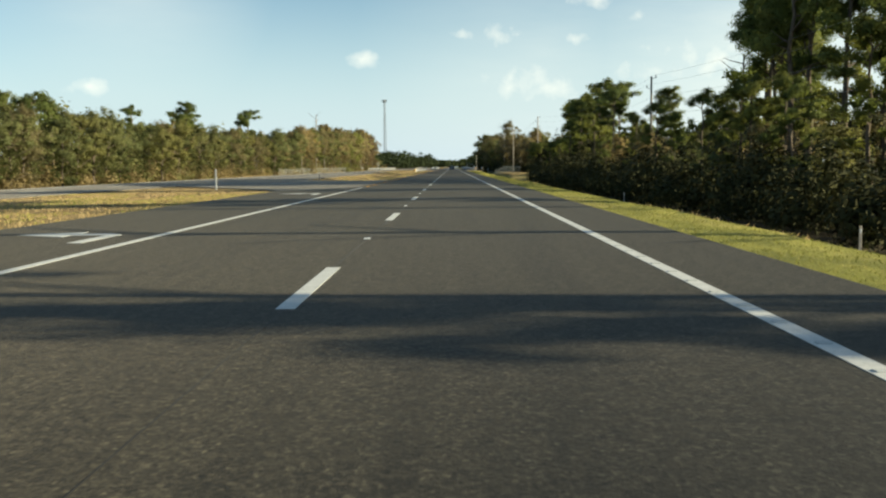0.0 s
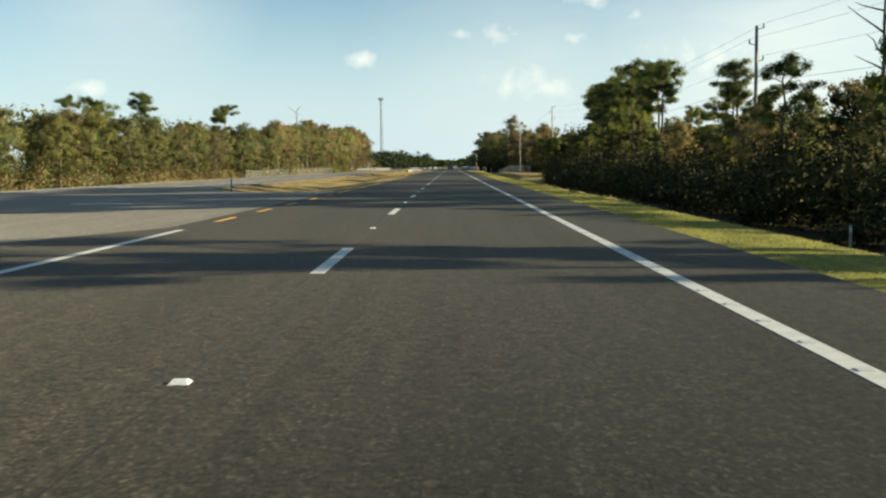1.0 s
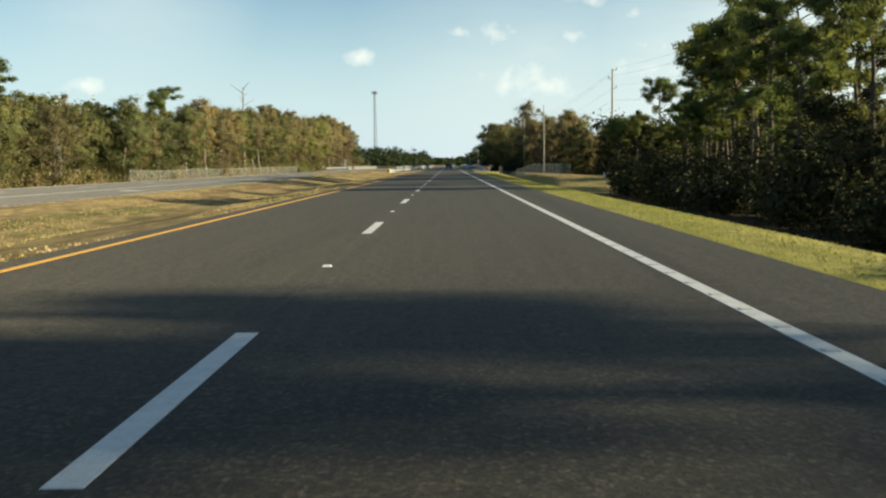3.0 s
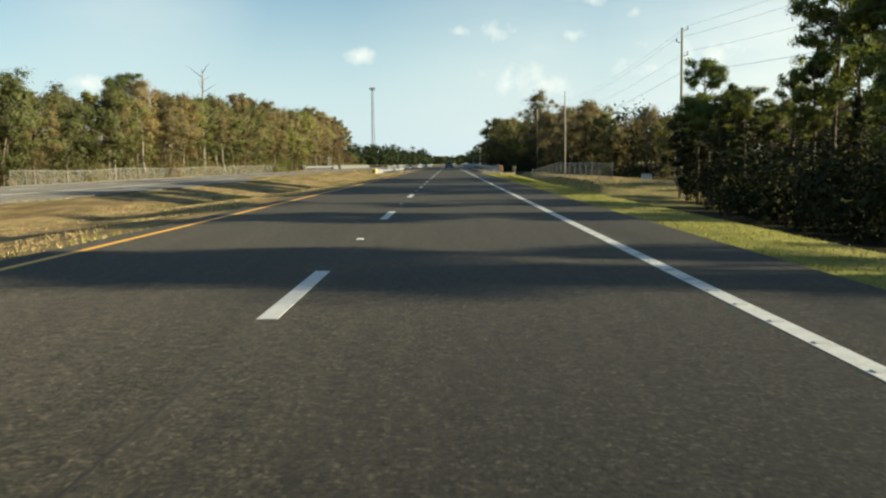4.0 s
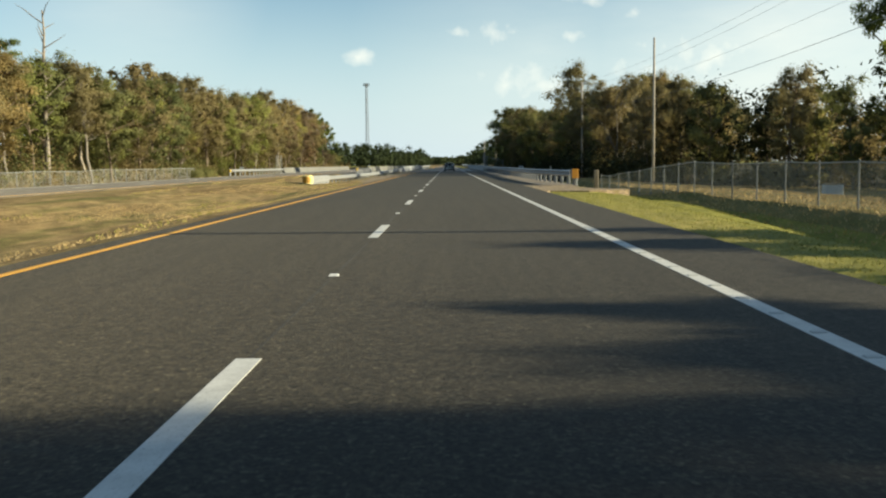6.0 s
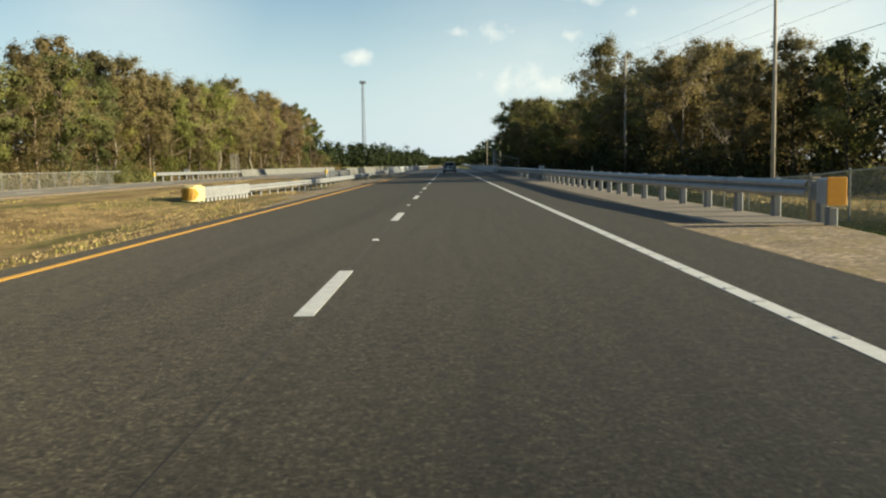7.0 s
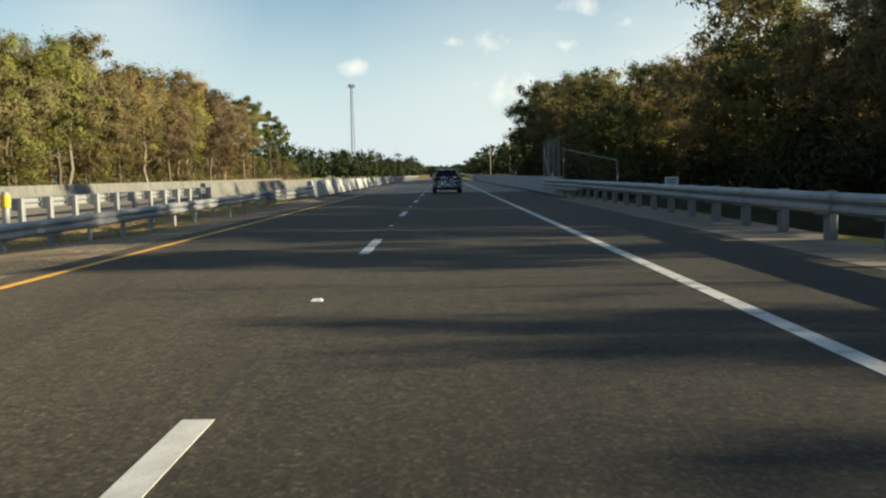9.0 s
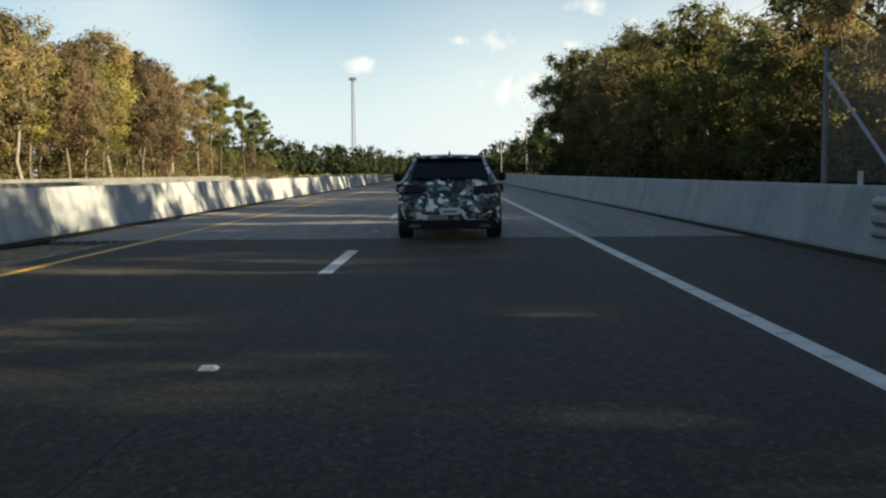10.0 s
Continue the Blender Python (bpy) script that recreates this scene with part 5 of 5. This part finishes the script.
# ---- small roadside things ----
def delineator(x, y, h, label, mat):
    ob = group_at("delineator_post", Matrix.Translation((x, y, ground_z(x, y))), label, "delineator", "delineator posts")
    g = Geo()
    g.box(-0.038, 0.038, -0.012, 0.012, -0.3, h, 0.005)
    part("post", g.mesh("post", mat), ob)
    g = Geo()
    g.box(-0.03, 0.03, -0.018, -0.012, h - 0.2, h - 0.08, 0.002)
    part("reflector", g.mesh("reflector", M_SIGN_WHITE), ob)


delineator(-11.3, 42.2, 1.1, "white flexible delineator post in the median", M_SIGN_WHITE)
delineator(11.9, 17.0, 1.45, "thin weathered delineator post on the ditch bank", M_POLE)
delineator(-10.7, 76.5, 1.0, "dark slim sign post at the median nose", M_STEEL)
delineator(11.9, 50.0, 1.5, "tall slim weathered grey marker post in the ditch", M_POLE)
delineator(13.0, 291.9, 0.75 - ground_z(13.0, 291.9), "short white marker post behind the guardrail", M_SIGN_WHITE)
delineator(7.2, 331.0, 1.1, "white marker post by the parapet", M_SIGN_WHITE)


def drum_marker(x, y):
    ob = group_at("rail_terminal", Matrix.Translation((x, y, 0)), "guardrail end with yellow reflective sleeve", "guardrail terminal")
    g = Geo()
    g.tube([(0, 0, -0.3), (0, 0, 0.84)], [0.10, 0.10], 10)
    part("post", g.mesh("post", M_GALV), ob)
    g = Geo()
    g.tube([(0, 0, 0.42), (0, 0, 0.76)], [0.125, 0.125], 12)
    part("sleeve", g.mesh("sleeve", M_YELLOW_SIGN), ob, "yellow reflective sleeve")


drum_marker(-10.6, 304.3)
drum_marker(-26.7, 302.9)

sign = group_at("small_sign", Matrix.Translation((12.1, 324.0, ground_z(12.1, 324))), "small white roadside sign with dark lettering on a post", "sign")
sz = 0.75 - ground_z(12.1, 324)
g = Geo()
g.tube([(0, 0.03, -0.4), (0, 0.03, sz)], [0.025, 0.025], 6)
part("post", g.mesh("post", M_STEEL), sign)
g = Geo()
g.box(-0.33, 0.33, -0.01, 0.01, sz - 0.52, sz, 0.004)
plate = part("plate", g.mesh("plate", M_SIGN_WHITE), sign)
for k, (w, dz, hh) in enumerate(((0.24, 0.12, 0.05), (0.20, 0.24, 0.05), (0.13, 0.37, 0.06))):
    g = Geo()
    g.box(-w, w, -0.015, -0.011, sz - dz - hh, sz - dz)
    part("lettering", g.mesh("lettering", M_INK), plate)

sign = group_at("small_sign", Matrix.Translation((-31.2, 329.8, ground_z(-31.2, 329.8))), "small pale roadside sign on a thin post", "sign")
sz = 1.05 - ground_z(-31.2, 329.8)
g = Geo()
g.tube([(0, 0.03, -0.4), (0, 0.03, sz)], [0.03, 0.03], 6)
part("post", g.mesh("post", M_STEEL), sign)
g = Geo()
g.box(-0.35, 0.35, -0.01, 0.01, sz - 0.55, sz, 0.004)
part("plate", g.mesh("plate", M_SIGN_WHITE), sign)

trough = group_at("utility_box", Matrix.Translation((29.0, 252, ground_z(29, 252) + 0.0)), "white utility box standing in the field", "utility box")
g = Geo()
g.box(-0.65, 0.65, -0.4, 0.4, 0.0, 0.78, 0.04)
part("cabinet", g.mesh("cabinet", M_SIGN_WHITE), trough)
g = Geo()
g.box(-0.7, 0.7, -0.45, 0.45, 0.78, 0.86, 0.03)
part("lid", g.mesh("lid", M_PAD), trough)
box2 = group_at("utility_box", Matrix.Translation((9.4, 236.5, ground_z(9.4, 236.5))), "pale metal cabinet beside the guardrail end", "utility box")
g = Geo()
g.box(-0.12, 0.12, -0.10, 0.10, -0.2, 1.25, 0.03)
part("cabinet", g.mesh("cabinet", M_PAD), box2)


# ---- the car ahead ----
def suv(m):
    ob = group_at("suv", m, "compact suv wrapped in black, white and grey camouflage", "car")
    # stations along the car: y, half width at the waist, sill z, waist z, top z, half width of the top
    st = [(0.00, 0.60, 0.34, 0.50, 0.56, 0.56), (0.03, 0.70, 0.27, 0.52, 0.62, 0.66), (0.10, 0.765, 0.24, 0.56, 0.74, 0.72), (0.17, 0.775, 0.23, 0.60, 0.86, 0.70),
          (0.24, 0.78, 0.22, 0.62, 0.93, 0.675), (0.42, 0.785, 0.21, 0.62, 1.12, 0.60), (0.58, 0.79, 0.20, 0.62, 1.26, 0.545), (0.72, 0.79, 0.20, 0.62, 1.300, 0.53),
          (1.2, 0.79, 0.20, 0.62, 1.335, 0.54), (1.8, 0.79, 0.20, 0.62, 1.34, 0.545), (2.25, 0.79, 0.20, 0.62, 1.30, 0.54), (2.65, 0.79, 0.20, 0.62, 1.10, 0.60),
          (2.95, 0.785, 0.20, 0.61, 0.92, 0.69), (3.4, 0.77, 0.21, 0.58, 0.86, 0.68), (3.75, 0.72, 0.24, 0.52, 0.76, 0.62), (3.92, 0.60, 0.30, 0.46, 0.60, 0.50)]
    v, f = [], []
    for y, w, zs, zw, zt, wt in st:
        belt = min(0.90, zt - 0.03)
        half = [(0.0, zs), (w * 0.86, zs), (w * 0.97, zs + 0.06), (w, zw), (w * 0.985, min(zw + 0.16, belt - 0.02)), (max(wt, w * 0.93 if zt < 1.0 else w * 0.93), belt),
                (wt * 1.02, zt - 0.05 if zt > 1.0 else zt - 0.02), (wt * 0.90, zt - 0.008), (wt * 0.5, zt + 0.006), (0.0, zt + 0.010)]
        ring = half + [(-x, z) for x, z in half[-2:0:-1]]
        v += [(x, y, z) for x, z in ring]
    n = len(v) // len(st)
    for i in range(len(st) - 1):
        f += [(i * n + s, i * n + (s + 1) % n, (i + 1) * n + (s + 1) % n, (i + 1) * n + s) for s in range(n)]
    f += [tuple(range(n - 1, -1, -1)), tuple((len(st) - 1) * n + s for s in range(n))]
    part("body", mesh_of("body", v, f, M_CAMO, True), ob)

    def panel(name, pts, mat, out, parent=ob, label=""):
        """A thin shell over four or more corners, pushed along out."""
        o = Vector(out)
        k = len(pts)
        vv = [Vector(p) for p in pts] + [Vector(p) + o for p in pts]
        ff = [tuple(range(k, 2 * k)), tuple(range(k - 1, -1, -1))] + [(i, (i + 1) % k, k + (i + 1) % k, k + i) for i in range(k)]
        return part(name, mesh_of(name, vv, ff, mat), parent, label)

    panel("rear_window", [(-0.58, 0.255, 0.925), (0.58, 0.255, 0.925), (0.575, 0.33, 1.01), (0.485, 0.565, 1.225), (0.40, 0.59, 1.245), (-0.40, 0.59, 1.245), (-0.485, 0.565, 1.225), (-0.575, 0.33, 1.01)],
          M_GLASS, (0, -0.045, 0.035), label="dark tinted rear window")
    g = Geo()
    g.box(-0.53, 0.53, 0.46, 0.80, 1.265, 1.305, 0.015)
    sp = part("spoiler", g.mesh("spoiler", M_CAMO), ob)
    g = Geo()
    g.box(-0.16, 0.16, 0.445, 0.462, 1.272, 1.294, 0.004)
    part("brake_light", g.mesh("brake_light", M_TAIL), sp, "narrow red high brake light")
    for s in (-1, 1):
        pts = [(s * 0.34, 0.125, 0.745), (s * 0.66, 0.115, 0.735), (s * 0.775, 0.20, 0.745), (s * 0.79, 0.40, 0.80), (s * 0.765, 0.30, 0.875), (s * 0.64, 0.175, 0.865), (s * 0.36, 0.165, 0.83)]
        if s < 0:
            pts = pts[::-1]
        panel("tail_light", pts, M_TAIL, (s * 0.03, -0.06, 0.0), label="dark red tail light")
        g = Geo()
        g.tube([(s * 0.70, 2.36, 0.93), (s * 0.82, 2.34, 0.945)], [0.03, 0.03], 6)
        mr = part("mirror", g.mesh("mirror", M_BLACK), ob, "black door mirror")
        g = Geo()
        sec = [(0.0, 0.03), (0.05, 0.075), (0.12, 0.085), (0.17, 0.05)]
        vv = []
        for dx, r in sec:
            vv += [(s * (0.80 + dx), 2.36 + 0.06 * cos(a), 0.965 + r * sin(a)) for a in [2 * pi * q / 10 for q in range(10)]]
        g.add(vv, [(i * 10 + q, i * 10 + (q + 1) % 10, (i + 1) * 10 + (q + 1) % 10, (i + 1) * 10 + q) for i in range(3) for q in range(10)] + [tuple(range(10)), tuple(range(30, 40))])
        part("mirror_shell", g.mesh("mirror_shell", M_BLACK, True), mr)
        pts = [(s * 0.74, 0.62, 0.945), (s * 0.745, 2.3, 0.945), (s * 0.60, 2.2, 1.235), (s * 0.585, 0.85, 1.235)]
        panel("side_window", pts if s > 0 else pts[::-1], M_GLASS, (s * 0.03, 0, 0.01), label="dark tinted side glass")
        g = Geo()
        g.tube([(s * 0.50, 0.8, 1.34), (s * 0.51, 1.5, 1.372), (s * 0.50, 2.15, 1.335)], [0.016] * 3, 6)
        part("roof_rail", g.mesh("roof_rail", M_BLACK), ob)
        for y in (0.72, 3.2):
            g = Geo()
            ring = [(0.10, 0.25), (0.11, 0.30), (0.095, 0.325), (-0.095, 0.325), (-0.11, 0.30), (-0.10, 0.25)]
            vv, ff = [], []
            for q in range(24):
                a = 2 * pi * q / 24
                vv += [(s * 0.685 + dx, y + r * cos(a), 0.325 + r * sin(a)) for dx, r in ring]
            for q in range(24):
                p = (q + 1) % 24
                ff += [(q * 6 + i, p * 6 + i, p * 6 + (i + 1) % 6, q * 6 + (i + 1) % 6) for i in range(6)]
            wheel = group_at("wheel", Matrix.Identity(4), "", "")
            wheel.parent = ob
            for key in list(wheel.keys()):
                del wheel[key]
            part("tyre", mesh_of("tyre", vv, ff, M_RUBBER, True), wheel)
            g = Geo()
            for q in range(5):
                a = 2 * pi * q / 5
                g.tube([(s * 0.74, y, 0.325), (s * 0.745, y + 0.24 * cos(a), 0.325 + 0.24 * sin(a))], [0.05, 0.03], 5)
            g.tube([(s * 0.60, y, 0.325), (s * 0.70, y, 0.325)], [0.25, 0.25], 20)
            part("rim", g.mesh("rim", M_RIM), wheel)
    g = Geo()
    g.box(-0.70, 0.70, -0.015, 0.16, 0.17, 0.34, 0.05)
    bp = part("lower_bumper", g.mesh("lower_bumper", M_BLACK), ob, "black lower bumper and diffuser")
    for s in (-1, 1):
        g = Geo()
        g.box(s * 0.52 - 0.09, s * 0.52 + 0.09, -0.03, 0.06, 0.20, 0.26, 0.02)
        part("exhaust", g.mesh("exhaust", M_RIM), bp)
        g = Geo()
        g.box(s * 0.60 - 0.07, s * 0.60 + 0.07, -0.022, 0.02, 0.345, 0.37, 0.006)
        part("reflector", g.mesh("reflector", M_TAIL), bp)
    g = Geo()
    g.box(-0.15, 0.15, -0.022, 0.03, 0.395, 0.50, 0.006)
    pl = part("number_plate", g.mesh("number_plate", M_SIGN_WHITE), ob, "white number plate")
    g = Geo()
    g.box(-0.10, 0.10, -0.026, -0.022, 0.43, 0.465)
    part("lettering", g.mesh("lettering", M_STEEL), pl)
    g = Geo()
    g.box(-0.10, 0.10, 0.135, 0.20, 0.72, 0.79, 0.02)
    part("badge_cover", g.mesh("badge_cover", M_BLACK), ob, "black cover over the tailgate handle")
    g = Geo()
    g.add([(-0.02, 1.0, 1.335), (0.02, 1.0, 1.335), (0.02, 1.25, 1.345), (-0.02, 1.25, 1.345), (0, 1.0, 1.41)], [(0, 1, 4), (1, 2, 4), (2, 3, 4), (3, 0, 4)])
    part("antenna_fin", g.mesh("antenna_fin", M_BLACK), ob)
    g = Geo()
    g.box(-0.66, 0.66, 0.1, 3.8, 0.17, 0.24)
    part("underbody", g.mesh("underbody", M_BLACK), ob)
    return ob


suv(pose(1.35, 332.25, 0.004) @ Matrix.Diagonal((1.053, 1.0, 1.02, 1)))

# narrow dark strips along the feet of the parapets
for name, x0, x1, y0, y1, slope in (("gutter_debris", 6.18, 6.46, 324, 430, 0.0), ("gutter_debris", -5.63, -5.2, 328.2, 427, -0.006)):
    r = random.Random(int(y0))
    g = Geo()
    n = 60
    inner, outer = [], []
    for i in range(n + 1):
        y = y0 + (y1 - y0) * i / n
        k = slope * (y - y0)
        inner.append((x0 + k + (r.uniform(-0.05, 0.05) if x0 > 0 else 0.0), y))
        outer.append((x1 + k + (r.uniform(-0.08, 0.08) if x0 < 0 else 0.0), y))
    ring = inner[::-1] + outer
    m = len(ring)
    for (xa, ya), (xb, yb), (xc, yc), (xd, yd) in zip(inner, inner[1:], outer[1:], outer):
        g.add([(xa, ya, 0.010), (xd, yd, 0.010), (xc, yc, 0.010), (xb, yb, 0.010), (xa, ya, -0.02), (xd, yd, -0.02), (xc, yc, -0.02), (xb, yb, -0.02)],
              [(0, 1, 2, 3), (0, 4, 5, 1), (2, 6, 7, 3), (1, 5, 6, 2), (3, 7, 4, 0)])
    tagged(new(name, g.mesh(name, M_LITTER)), "dark strip along the foot of the parapet", "debris", kind="stuff")
